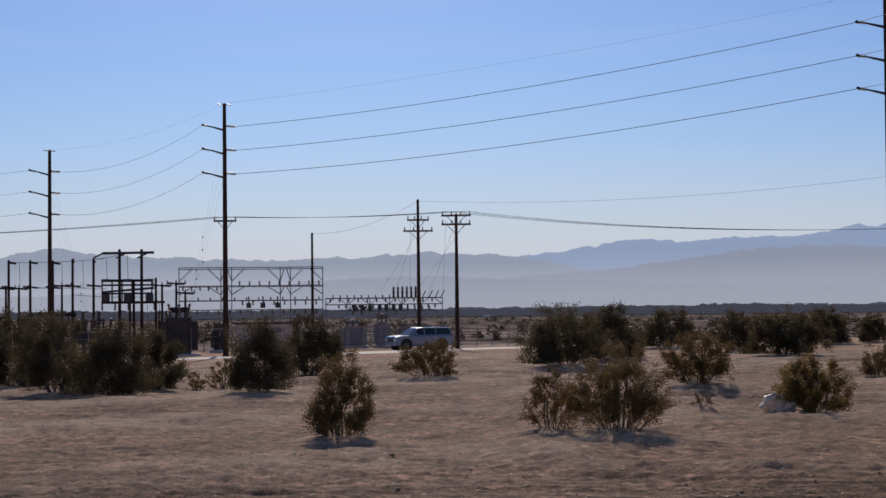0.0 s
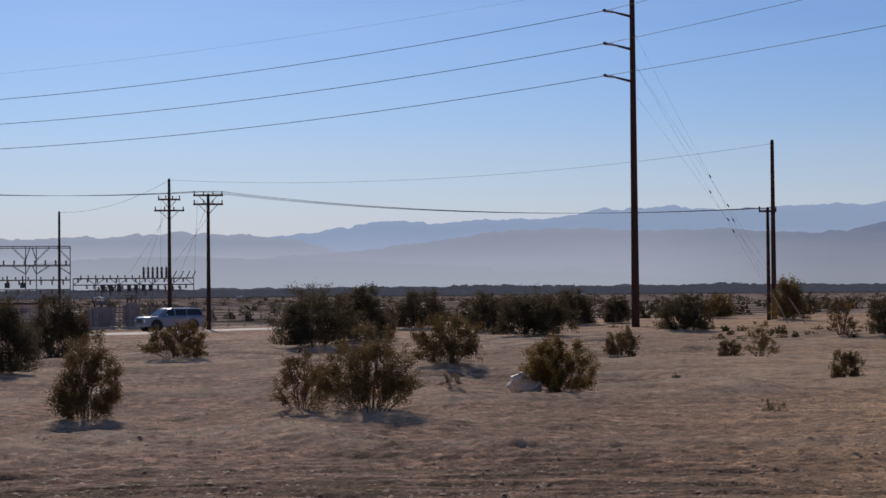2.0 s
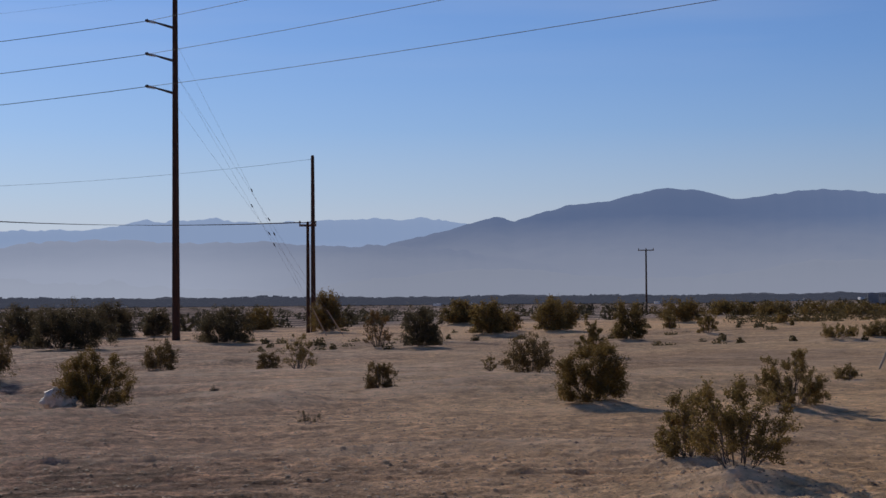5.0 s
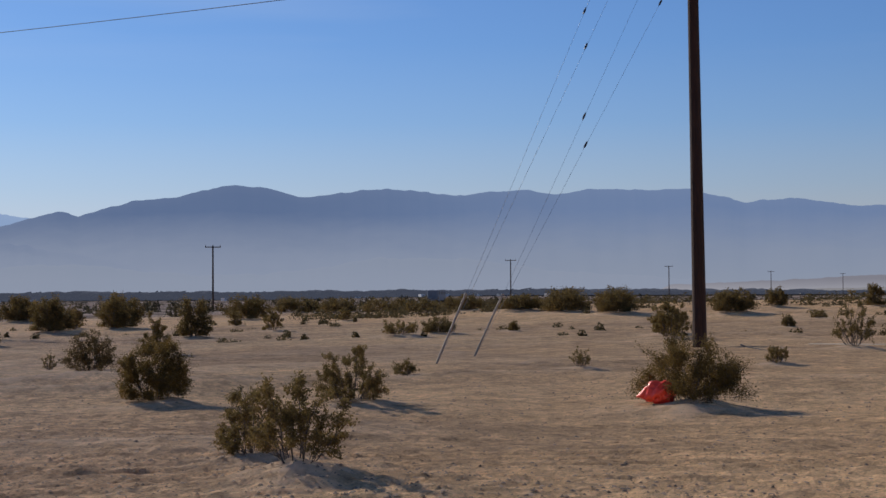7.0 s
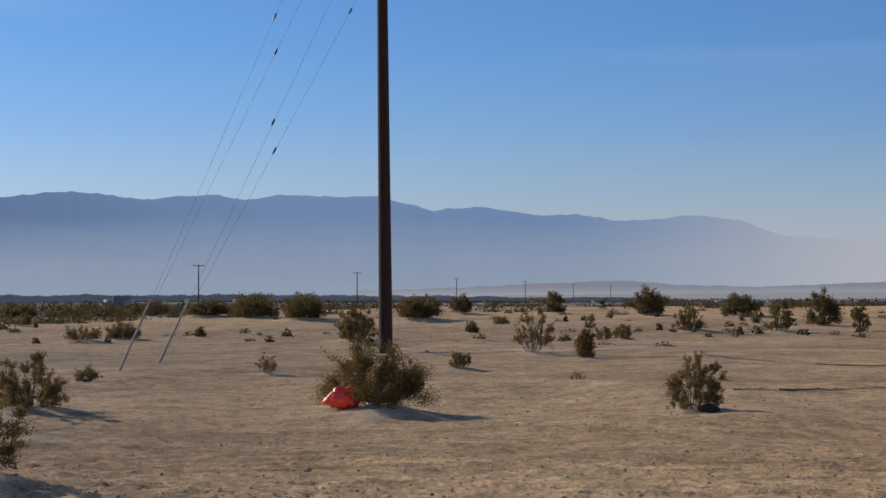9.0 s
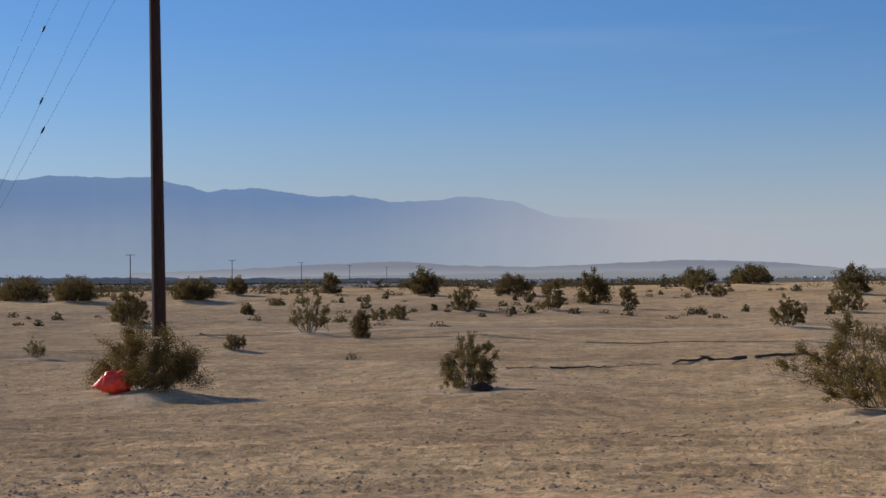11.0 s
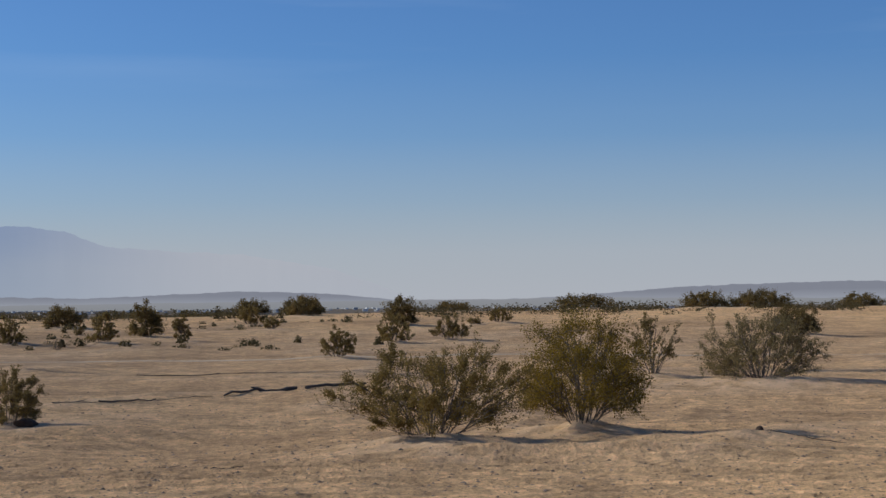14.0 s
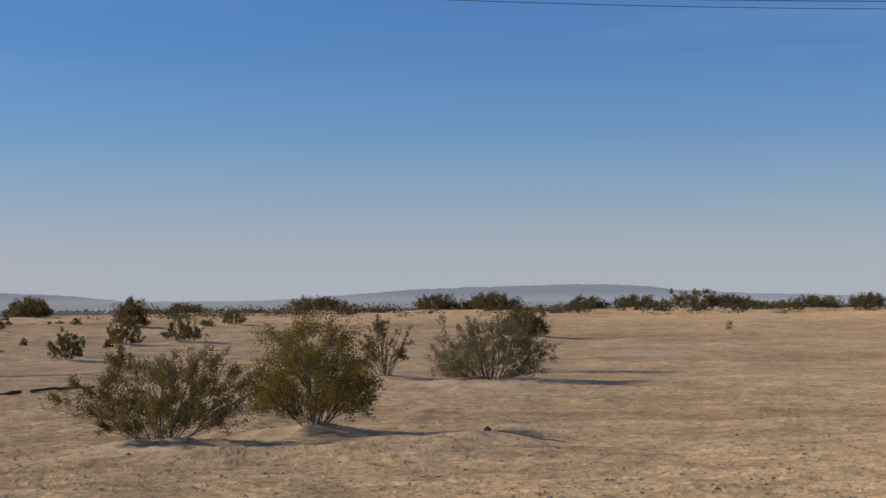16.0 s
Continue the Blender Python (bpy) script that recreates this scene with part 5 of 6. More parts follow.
s = Shape()
for k in range(240):
    az_ = RNG.choice([RNG.uniform(-85, 22), RNG.uniform(-80, -55), RNG.uniform(-82, -52), RNG.uniform(-45, -2)])
    r_ = RNG.uniform(850, 1900)
    x, y = polar(az_, r_)
    L_, H_ = RNG.uniform(1.5, 5), RNG.uniform(0.7, 1.6)
    s.box(x, y, z_at(x, y) + H_ / 2, L_, 2.5, H_, pose(0, 0, 0, 0, 0, RNG.uniform(0, 180)), 0.3)
for k in range(330):       # the camp on the fan
    az_ = RNG.uniform(-80, -53)
    u_ = RNG.uniform(0.02, 0.40)
    r_ = 2450 - 900 * (1 - u_)
    x, y = polar(az_, r_ - 6)
    L_, H_ = RNG.uniform(1.5, 5.0), RNG.uniform(0.2, 0.6)
    s.box(x, y, -6 + (7.7 + 7.5) * u_ ** 1.35 + 0.4 + H_ / 2, L_, 2.5, H_ + 0.8, pose(0, 0, 0, 0, 0, RNG.uniform(0, 180)), 0.3)
tagged(new("far_camp", s.mesh("far_camp", PALE_PAINT)), "white trailers and sheds scattered far across the valley", "trailers", kind="stuff")


# ---- road, track and sticks for ledge shadows ----
def ribbon(name, spots, width, material, label, category, lift=0.012):
    pts = [Vector((x, y, 0)) for x, y in spots]
    fine_ = []
    for a_, b_ in zip(pts, pts[1:]):
        steps = max(2, int((b_ - a_).length / 0.8))
        fine_ += [a_.lerp(b_, k / steps) for k in range(steps)]
    fine_.append(pts[-1])
    v, f = [], []
    for i, p in enumerate(fine_):
        d = (fine_[min(i + 1, len(fine_) - 1)] - fine_[max(i - 1, 0)]).normalized()
        nrm = Vector((-d.y, d.x, 0))
        wob = 0.10 * width * math.sin(i * 0.7) * math.sin(i * 0.23)
        for u in (-0.5, -0.25, 0.0, 0.25, 0.5):
            q = p + nrm * (u * width + wob)
            v.append((q.x, q.y, z_at(q.x, q.y) + lift * (1 - (2 * u) ** 2) + 0.004))
    for i in range(len(fine_) - 1):
        for k in range(4):
            f.append((i * 5 + k, (i + 1) * 5 + k, (i + 1) * 5 + k + 1, i * 5 + k + 1))
    ob = new(name, mesh_of(name, v, f, material, True))
    return tagged(ob, label, category, kind="structure")


ROAD = surface("pale_gravel_road", (0.40, 0.37, 0.33), (0.60, 0.565, 0.51), 0.95, scale=0.6, fine=14.0, bump=0.2)
PATH = surface("beaten_sand_path", (0.36, 0.27, 0.175), (0.47, 0.36, 0.245), 0.95, scale=0.8, fine=12.0, bump=0.2)
ribbon("road", [(-60.0, 116.0), (-40.0, 119.0), (-20.0, 124.0), (-9.0, 128.5), (-1.9, 138.5), (6.0, 144.5), (11.0, 148.0)], 7.0, ROAD,
       "pale gravel road past the substation", "road", 0.05)
ribbon("path", [(40.6, 32.3), (42.8, 29.1), (46.8, 25.4), (50.1, 20.0), (51.5, 12.0), (52.5, 0.0)], 0.6, PATH, "narrow pale beaten track across the sand", "path")

DARK_BROWN = surface("dull_dark_brown", (0.030, 0.024, 0.020), (0.085, 0.070, 0.058), 0.95, scale=12.0, stretch=(1, 1, 3))


# dark sticks, added to stand in for shadow lines along sand ledges
def branch(a, b, r, seed):
    rnd = random.Random(seed)
    a, b = Vector(a), Vector(b)
    n = 9
    pts, rad = [], []
    side = Vector((-(b - a).y, (b - a).x)).normalized()
    for k in range(n + 1):
        p = a.lerp(b, k / n) + side * rnd.uniform(-0.007, 0.007) * (b - a).length
        pts.append(Vector((p.x - a.x, p.y - a.y, z_at(p.x, p.y) - z_at(a.x, a.y) + r * rnd.uniform(0.0, 0.8))))
        rad.append(r * rnd.uniform(0.40, 0.70) * (1.0 - 0.55 * k / n))
    ob = thing("ledge_shadow_stick", a.x, a.y, z_at(a.x, a.y), "dark stick standing in for a shadowed ledge in the sand", "branch", "fallen branches")
    part("dark_stick", Shape().tube(pts, rad, 6), DARK_BROWN, ob)
    m = pts[5]
    part("twig", Shape().tube([m, m + (b - a).to_3d().normalized() * 0.18 + Vector((0, 0, 0.03))], [r * 0.3, r * 0.12], 4), DARK_BROWN, ob)


for k, (a_, b_, r_) in enumerate((((26.4, 14.5), (27.6, 14.0), 0.035), ((25.5, 14.9), (26.3, 14.5), 0.02), ((30.9, 12.6), (28.9, 13.25), 0.085), ((31.3, 12.55), (33.6, 12.1), 0.075),
                                  ((39.1, 20.4), (39.6, 16.7), 0.03), ((16.58, 7.75), (16.63, 7.4), 0.02), ((16.56, 8.35), (16.58, 8.2), 0.015), ((20.45, 2.2), (20.2, 1.3), 0.018),
                                  ((38.9, 33.5), (36.6, 30.6), 0.05), ((27.6, 14.0), (28.7, 13.4), 0.016))):
    branch(a_, b_, r_, k)


def stone(x, y, sx, sy, sz, label, seed, material, name="rock"):
    bm = bmesh.new()
    bmesh.ops.create_icosphere(bm, subdivisions=2, radius=0.5)
    for v in bm.verts:
        k = 1 + 0.35 * noise.noise(v.co * 2.3 + Vector((seed, 0, 0)))
        v.co = Vector((v.co.x * sx * k, v.co.y * sy * k, max(v.co.z, -0.25) * sz * k))
    me = bpy.data.meshes.new(name)
    bm.to_mesh(me)
    bm.free()
    me.materials.append(material)
    ob = new(name, me)
    ob.location = (x, y, z_at(x, y) + 0.2 * sz)
    return tagged(ob, label, "rock")


DARK_ROCK = surface("dark_rock", (0.026, 0.014, 0.007), (0.074, 0.042, 0.023), 0.9, scale=9.0, bump=0.5)
STONES = surface("desert_pebbles", (0.05, 0.034, 0.024), (0.52, 0.37, 0.25), 0.9, scale=9.0, bump=0.0, island=0.75)
stone(20.70, 12.50, 0.36, 0.30, 0.17, "dark rock at the foot of a bush", 3.0, DARK_ROCK)
stone(20.46, 2.33, 0.09, 0.10, 0.10, "small brown stone on the sand", 5.0, DARK_ROCK)
stone(9.14, 30.9, 0.09, 0.08, 0.07, "small brown stone on the sand", 8.0, DARK_ROCK)


def pebbles(count):
    """Loose grit and clods on the near sand."""
    g = RNG
    az_ = np.radians(g.uniform(-99, 17, count))
    r_ = 13.6 + 22.0 * g.uniform(0, 1, count) ** 1.7
    x, y = -np.sin(az_) * r_, np.cos(az_) * r_
    keep = (x < 11) | (g.uniform(0, 1, count) < 0.45)
    x, y = x[keep], y[keep]
    count = len(x)
    z = height(x, y)
    s_ = 0.008 + 0.026 * g.uniform(0, 1, count) ** 3.2
    base = np.array([(1, 0, 0), (0, 1, 0), (-1, 0, 0), (0, -1, 0), (0, 0, 0.55)])
    tri = np.array([(0, 1, 4), (1, 2, 4), (2, 3, 4), (3, 0, 4)])
    V = base[None] * s_[:, None, None] * g.uniform(0.6, 1.4, (count, 5, 3))
    V = V + np.stack([x, y, z], -1)[:, None]
    F = (tri[None] + (np.arange(count) * 5)[:, None, None]).reshape(-1, 3)
    ob = new("pebbles", mesh_of("pebbles", V.reshape(-1, 3), F, STONES))
    tagged(ob, "small brown and grey pebbles strewn on sand", "pebbles", kind="stuff")


pebbles(42000)


# ---- bags caught in the bushes ----
def bag(name, x, y, size, label, material, seed, tail=None):
    bm = bmesh.new()
    bmesh.ops.create_icosphere(bm, subdivisions=4, radius=0.5)
    for v in bm.verts:
        p = v.co.copy()
        fold = abs(noise.noise(p * 3.1 + Vector((seed, 0, 0)))) * 0.60 + abs(noise.noise(p * 6.3 + Vector((0, seed, 0)))) * 0.36
        k = 1.16 - fold
        q = Vector((p.x * size[0], p.y * size[1], p.z * size[2])) * k
        if tail and p.x < -0.18 and p.z < 0.1:
            u = (-0.18 - p.x) / 0.32
            q.x -= tail * u * u
            q.z = q.z * (1 - 0.6 * u) - 0.16 * size[2] * u
            q.y *= 1 - 0.4 * u
        q.z = max(q.z, -0.44 * size[2])
        v.co = q
    me = bpy.data.meshes.new(name)
    bm.to_mesh(me)
    bm.free()
    me.polygons.foreach_set("use_smooth", np.ones(len(me.polygons), dtype=bool))
    me.materials.append(material)
    ob = new(name, me)
    L = away(x, y)
    ob.matrix_basis = pose(x, y, z_at(x, y) + 0.43 * size[2], 0, 0, math.degrees(math.atan2(-L.y, -L.x)))
    return tagged(ob, label, "bag")


RED_PLASTIC = surface("red_plastic_film", (0.80, 0.050, 0.025), (0.95, 0.095, 0.045), 0.34, scale=7.0, bump=0.3)
WHITE_PLASTIC = surface("white_sack_cloth", (0.34, 0.31, 0.26), (0.60, 0.555, 0.48), 0.6, scale=10.0, bump=0.4)
bag("plastic_bag", *polar(-46.50, 24.6), (0.46, 0.32, 0.37), "crumpled bright red plastic bag against a bush", RED_PLASTIC, 4.0, 0.10)
bag("plastic_bag", 5.86, 29.35, (0.60, 0.48, 0.46), "bulging white sack lying beside a bush", WHITE_PLASTIC, 9.0)


# ---- far motorhome ----
CAMPER_PAINT = surface("dull_blue_grey_paint", (0.12, 0.14, 0.165), (0.18, 0.20, 0.225), 0.5, scale=1.0, bump=0.0)


def camper(x, y, turn):
    ob = thing("motorhome", x, y, z_at(x, y), "dull blue-grey motorhome parked far across the sand", "motorhome", turn=turn)
    part("body", Shape().box(0, 0, 1.75, 7.6, 2.5, 2.2, None, 0.25), CAMPER_PAINT, ob)
    part("cab", Shape().box(4.4, 0, 1.35, 1.4, 2.2, 1.5, None, 0.25), CAMPER_PAINT, ob)
    for u in (-2.2, 0.2, 2.4):
        part("window", Shape().box(u, -1.26, 2.3, 1.1, 0.06, 0.7), DARK_STEEL, ob)
    for u in (-2.3, 3.9):
        for sg in (-1, 1):
            part("wheel", Shape().tube([(u, sg * 1.0, 0.42), (u, sg * 1.24, 0.42)], 0.42, 12), DARK_STEEL, ob)


camper(*polar(-38.9, 372), 38)


# ---- sport utility vehicle on the road ----
CAR_PAINT = surface("white_car_paint", (0.15, 0.215, 0.275), (0.185, 0.255, 0.32), 0.2, scale=1.2, bump=0.0)
CAR_PAINT.node_tree.nodes["Principled BSDF"].inputs["Coat Weight"].default_value = 0.8
CAR_GLASS = surface("tinted_car_glass", (0.012, 0.014, 0.017), (0.022, 0.025, 0.03), 0.08, scale=2.0, bump=0.0)
CHROME = surface("bright_chrome", (0.55, 0.55, 0.55), (0.75, 0.75, 0.75), 0.12, 1.0, scale=3.0, bump=0.0)
RUBBER = surface("black_rubber", (0.012, 0.012, 0.012), (0.03, 0.03, 0.03), 0.85, scale=14.0)
LAMP_GLASS = surface("lamp_glass", (0.70, 0.72, 0.74), (0.85, 0.86, 0.88), 0.1, scale=4.0, bump=0.0)
RED_LAMP = surface("red_lamp_glass", (0.35, 0.01, 0.01), (0.5, 0.02, 0.02), 0.2, scale=4.0, bump=0.0)


def loft(sections, taper=False):
    """Cross sections along x: (x, half width, low, high, tuck at the top)."""
    v, f = [], []
    for x, w, lo, hi, tuck in sections:
        c = 0.10 * (hi - lo)
        side = w - (tuck * 0.76 if taper else 0)
        v += [(x, -w + 0.05, lo), (x, -w, lo + c), (x, -side, hi - 2.2 * c), (x, -w + tuck, hi - 0.4 * c), (x, -w + tuck + 0.12, hi),
              (x, w - tuck - 0.12, hi), (x, w - tuck, hi - 0.4 * c), (x, side, hi - 2.2 * c), (x, w, lo + c), (x, w - 0.05, lo)]
    n = 10
    for i in range(len(sections) - 1):
        for k in range(n):
            f.append((i * n + k, i * n + (k + 1) % n, (i + 1) * n + (k + 1) % n, (i + 1) * n + k))
    f.append(tuple(range(n)))
    f.append(tuple(reversed(range((len(sections) - 1) * n, len(sections) * n))))
    return Shape().put(v, f)


def suv(x, y, turn):
    ob = thing("sport_utility_vehicle", x, y, z_at(x, y) + 0.05, "white long sport utility vehicle on the gravel road", "car", turn=turn)
    part("body", loft([(2.78, 0.78, 0.50, 1.04, 0.05), (2.70, 0.92, 0.38, 1.17, 0.06), (2.2, 0.99, 0.36, 1.22, 0.06), (1.35, 1.01, 0.34, 1.25, 0.06),
                       (0.9, 1.01, 0.34, 1.24, 0.05), (-1.5, 1.01, 0.34, 1.24, 0.05), (-2.6, 0.99, 0.38, 1.22, 0.05), (-2.76, 0.93, 0.46, 1.15, 0.05)]), CAR_PAINT, ob, smooth=False)
    part("cabin", loft([(1.42, 0.90, 1.16, 1.24, 0.03), (0.62, 0.90, 1.16, 1.84, 0.16), (0.2, 0.92, 1.16, 1.90, 0.16), (-1.6, 0.92, 1.16, 1.90, 0.16),
                        (-2.45, 0.90, 1.16, 1.84, 0.16), (-2.72, 0.88, 1.16, 1.30, 0.08)], True), CAR_PAINT, ob)
    for sg in (-1, 1):
        for a_, b_, slant in ((0.94, 0.04, 0.42), (-0.06, -1.06, 0.0), (-1.14, -2.52, -0.16)):
            yb, yt = sg * 0.925, sg * 0.806
            p = [(a_, yb, 1.28), (b_, yb, 1.28), (b_ - (slant if slant < 0 else 0), yt, 1.79), (a_ - max(slant, 0), yt, 1.79)]
            q = [(u, v - sg * 0.03, w) for u, v, w in p]
            part("window", Shape().put(p + q, [(0, 1, 2, 3), (7, 6, 5, 4), (0, 4, 5, 1), (1, 5, 6, 2), (2, 6, 7, 3), (3, 7, 4, 0)]), CAR_GLASS, ob, "tinted side window")
        part("door_handle", Shape().box(-0.02, sg * 1.02, 1.08, 0.22, 0.03, 0.04), CHROME, ob)
        part("door_handle", Shape().box(-1.05, sg * 1.02, 1.08, 0.22, 0.03, 0.04), CHROME, ob)
        part("mirror", Shape().box(0.85, sg * 1.10, 1.34, 0.14, 0.20, 0.20, None, 0.04), CAR_PAINT, ob)
        part("headlight", Shape().box(2.70, sg * 0.72, 0.88, 0.16, 0.36, 0.20, None, 0.05), LAMP_GLASS, ob, "clear headlight")
        part("tail_light", Shape().box(-2.70, sg * 0.86, 1.05, 0.14, 0.16, 0.46, None, 0.03), RED_LAMP, ob, "red tail light")
        part("roof_rail", Shape().tube([(0.1, sg * 0.66, 1.90), (0.0, sg * 0.66, 1.97), (-2.0, sg * 0.66, 1.97), (-2.1, sg * 0.66, 1.88)], 0.025, 6), DARK_STEEL, ob)
        part("running_board", Shape().box(-0.15, sg * 1.0, 0.36, 2.5, 0.18, 0.06), DARK_STEEL, ob)
        for u in (1.72, -1.62):
            part("wheel_arch", Shape().tube([(u, sg * 0.85, 0.46), (u, sg * 1.018, 0.46)], 0.54, 20), RUBBER, ob)
            wheel = part("wheel", Shape().tube([(u, sg * 0.74, 0.42), (u, sg * 0.78, 0.42), (u, sg * 1.0, 0.42), (u, sg * 1.035, 0.42)], [0.36, 0.43, 0.43, 0.36], 22), RUBBER, ob, "black tyre")
            part("rim", Shape().tube([(u, sg * 1.02, 0.42), (u, sg * 1.045, 0.42), (u, sg * 1.05, 0.42)], [0.25, 0.25, 0.10], 18), DARK_STEEL, wheel, "dark grey alloy rim")
    part("windscreen", Shape().put([(1.45, -0.82, 1.27), (1.45, 0.82, 1.27), (0.70, 0.70, 1.80), (0.70, -0.70, 1.80), (1.41, -0.82, 1.25), (1.41, 0.82, 1.25), (0.66, 0.70, 1.78), (0.66, -0.70, 1.78)],
                                   [(0, 1, 2, 3), (7, 6, 5, 4), (0, 4, 5, 1), (1, 5, 6, 2), (2, 6, 7, 3), (3, 7, 4, 0)]), CAR_GLASS, ob)
    part("rear_window", Shape().box(-2.62, 0, 1.52, 0.10, 1.30, 0.40, pose(0, 0, 0, 0, -24, 0)), CAR_GLASS, ob)
    part("grille", Shape().box(2.79, 0, 0.86, 0.06, 1.05, 0.30, None, 0.02), DARK_STEEL, ob)
    part("bumper", Shape().box(2.76, 0, 0.52, 0.16, 1.75, 0.22, None, 0.06), CAR_PAINT, ob)
    part("bumper", Shape().box(-2.76, 0, 0.55, 0.16, 1.80, 0.22, None, 0.06), CAR_PAINT, ob)


suv(-2.0, 140.0, 208)


# ---- substation ----
CONCRETE = surface("pale_stucco", (0.48, 0.40, 0.33), (0.62, 0.53, 0.44), 0.9, scale=2.0)
TANK_GREY = surface("grey_tank_paint", (0.13, 0.135, 0.14), (0.22, 0.225, 0.23), 0.75, scale=2.0, bump=0.05)
TANK_DARK = surface("dark_tank_paint", (0.016, 0.017, 0.019), (0.036, 0.037, 0.040), 0.8, scale=2.0, bump=0.05)


def spot(az, r, z):
    x, y = polar(az, r)
    return Vector((x, y, z))


def beam(ob, a, b, t, material, name="beam"):
    """A straight steel member of square section between two places."""
    o = ob.location
    return part(name, Shape().tube([Vector(a) - o, Vector(b) - o], t * 0.71, 4), material, ob)


def gantry(name, label, azs, r, back, levels, thick, brace_levels):
    """Two rows of columns with beams at each level, cross ties and knee braces."""
    base = spot(azs[0], r, 0)
    zg = z_at(base.x, base.y)
    ob = thing(name, base.x, base.y, zg, label, "steel frame", "substation frames")
    for d in (0, back):
        for a_ in azs:
            beam(ob, spot(a_, r + d, zg - 0.2), spot(a_, r + d, levels[0]), thick, GALV, "column")
        for z in levels:
            beam(ob, spot(azs[0], r + d, z), spot(azs[-1], r + d, z), thick * 0.9, GALV)
        for z, drop in brace_levels:
            for a_, b_ in zip(azs, azs[1:]):
                m = (a_ + b_) / 2
                q = min(0.45, abs(a_ - b_) * 0.4)
                beam(ob, spot(a_ - q, r + d, z), spot(a_, r + d, z - drop), thick * 0.5, GALV, "brace")
                beam(ob, spot(b_ + q, r + d, z), spot(b_, r + d, z - drop), thick * 0.5, GALV, "brace")
    for a_ in azs:
        for z in levels:
            beam(ob, spot(a_, r, z), spot(a_, r + back, z), thick * 0.7, GALV, "tie")
    return ob


def insulators(ob, az0, az1, n, r, z, length, size, material=PORCELAIN):
    for k in range(n):
        a_ = az0 + (az1 - az0) * k / max(n - 1, 1)
        p = spot(a_, r, z) - ob.location
        part("insulator", Shape().sheds(p, p + Vector((0, 0, length)), size, 3, 6), material, ob)


def px(x):
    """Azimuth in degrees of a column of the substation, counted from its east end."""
    return math.degrees(math.atan((784 - x) / 2934))


g1 = gantry("bus_gantry", "tall grey lattice steel bus frame in the substation", [px(v) for v in (318, 392, 411, 497, 515, 572)], 178, 7.0, (6.5, 4.55, 3.0, 2.0), 0.075, ((6.5, 1.4), (4.55, 0.9), (2.0, 1.5)))
insulators(g1, px(330), px(565), 12, 185, 3.0, 0.40, 0.10)
insulators(g1, px(425), px(565), 9, 178, 4.55, 0.5, 0.11)
insulators(g1, px(325), px(400), 6, 178, 4.55, -0.5, 0.11)
insulators(g1, px(430), px(560), 8, 185, 3.0, -0.5, 0.11)
insulators(g1, px(330), px(560), 13, 181, 2.0, -0.5, 0.12)
for v in (441, 466, 492):
    p = spot(px(v), 178, 2.45) - g1.location
    part("switch", Shape().box(p.x, p.y, p.z, 0.5, 0.4, 0.55, None, 0.1), DARK_STEEL, g1, "dark switch box")
    part("switch", Shape().box(p.x, p.y, p.z + 0.6, 0.14, 0.14, 0.7), DARK_STEEL, g1)
g2 = gantry("bus_gantry", "low grey lattice steel bus frame crowded with insulators", [px(v) for v in (577, 615, 655, 690, 712, 745, 783)], 182, 6.0, (3.15, 2.45, 1.75), 0.07, ((3.15, 0.7), (1.75, 1.0)))
insulators(g2, px(590), px(690), 9, 182, 3.15, 0.35, 0.09)
insulators(g2, px(600), px(770), 15, 185, 2.45, -0.42, 0.13)
insulators(g2, px(585), px(765), 12, 188, 3.15, -0.42, 0.12)
insulators(g2, px(697), px(736), 6, 182, 3.15, 1.25, 0.13)
insulators(g2, px(697), px(736), 6, 188, 3.15, 1.0, 0.13)
insulators(g2, px(620), px(760), 12, 182, 1.75, 0.5, 0.13)
insulators(g2, px(625), px(700), 6, 188, 1.75, -0.55, 0.13)
for v in (628, 641, 655, 672, 684, 697, 709):
    p = spot(px(v), 182, 2.1) - g2.location
    part("switch", Shape().box(p.x, p.y, p.z, 0.42, 0.4, 0.62, None, 0.1), DARK_STEEL, g2, "dark switch box")
for v in (748, 760, 771, 781):
    p = spot(px(v), 182, 3.2) - g2.location
    part("arm", Shape().tube([p, p + Vector((0.35, 0, 0.7))], 0.05, 4), DARK_STEEL, g2)


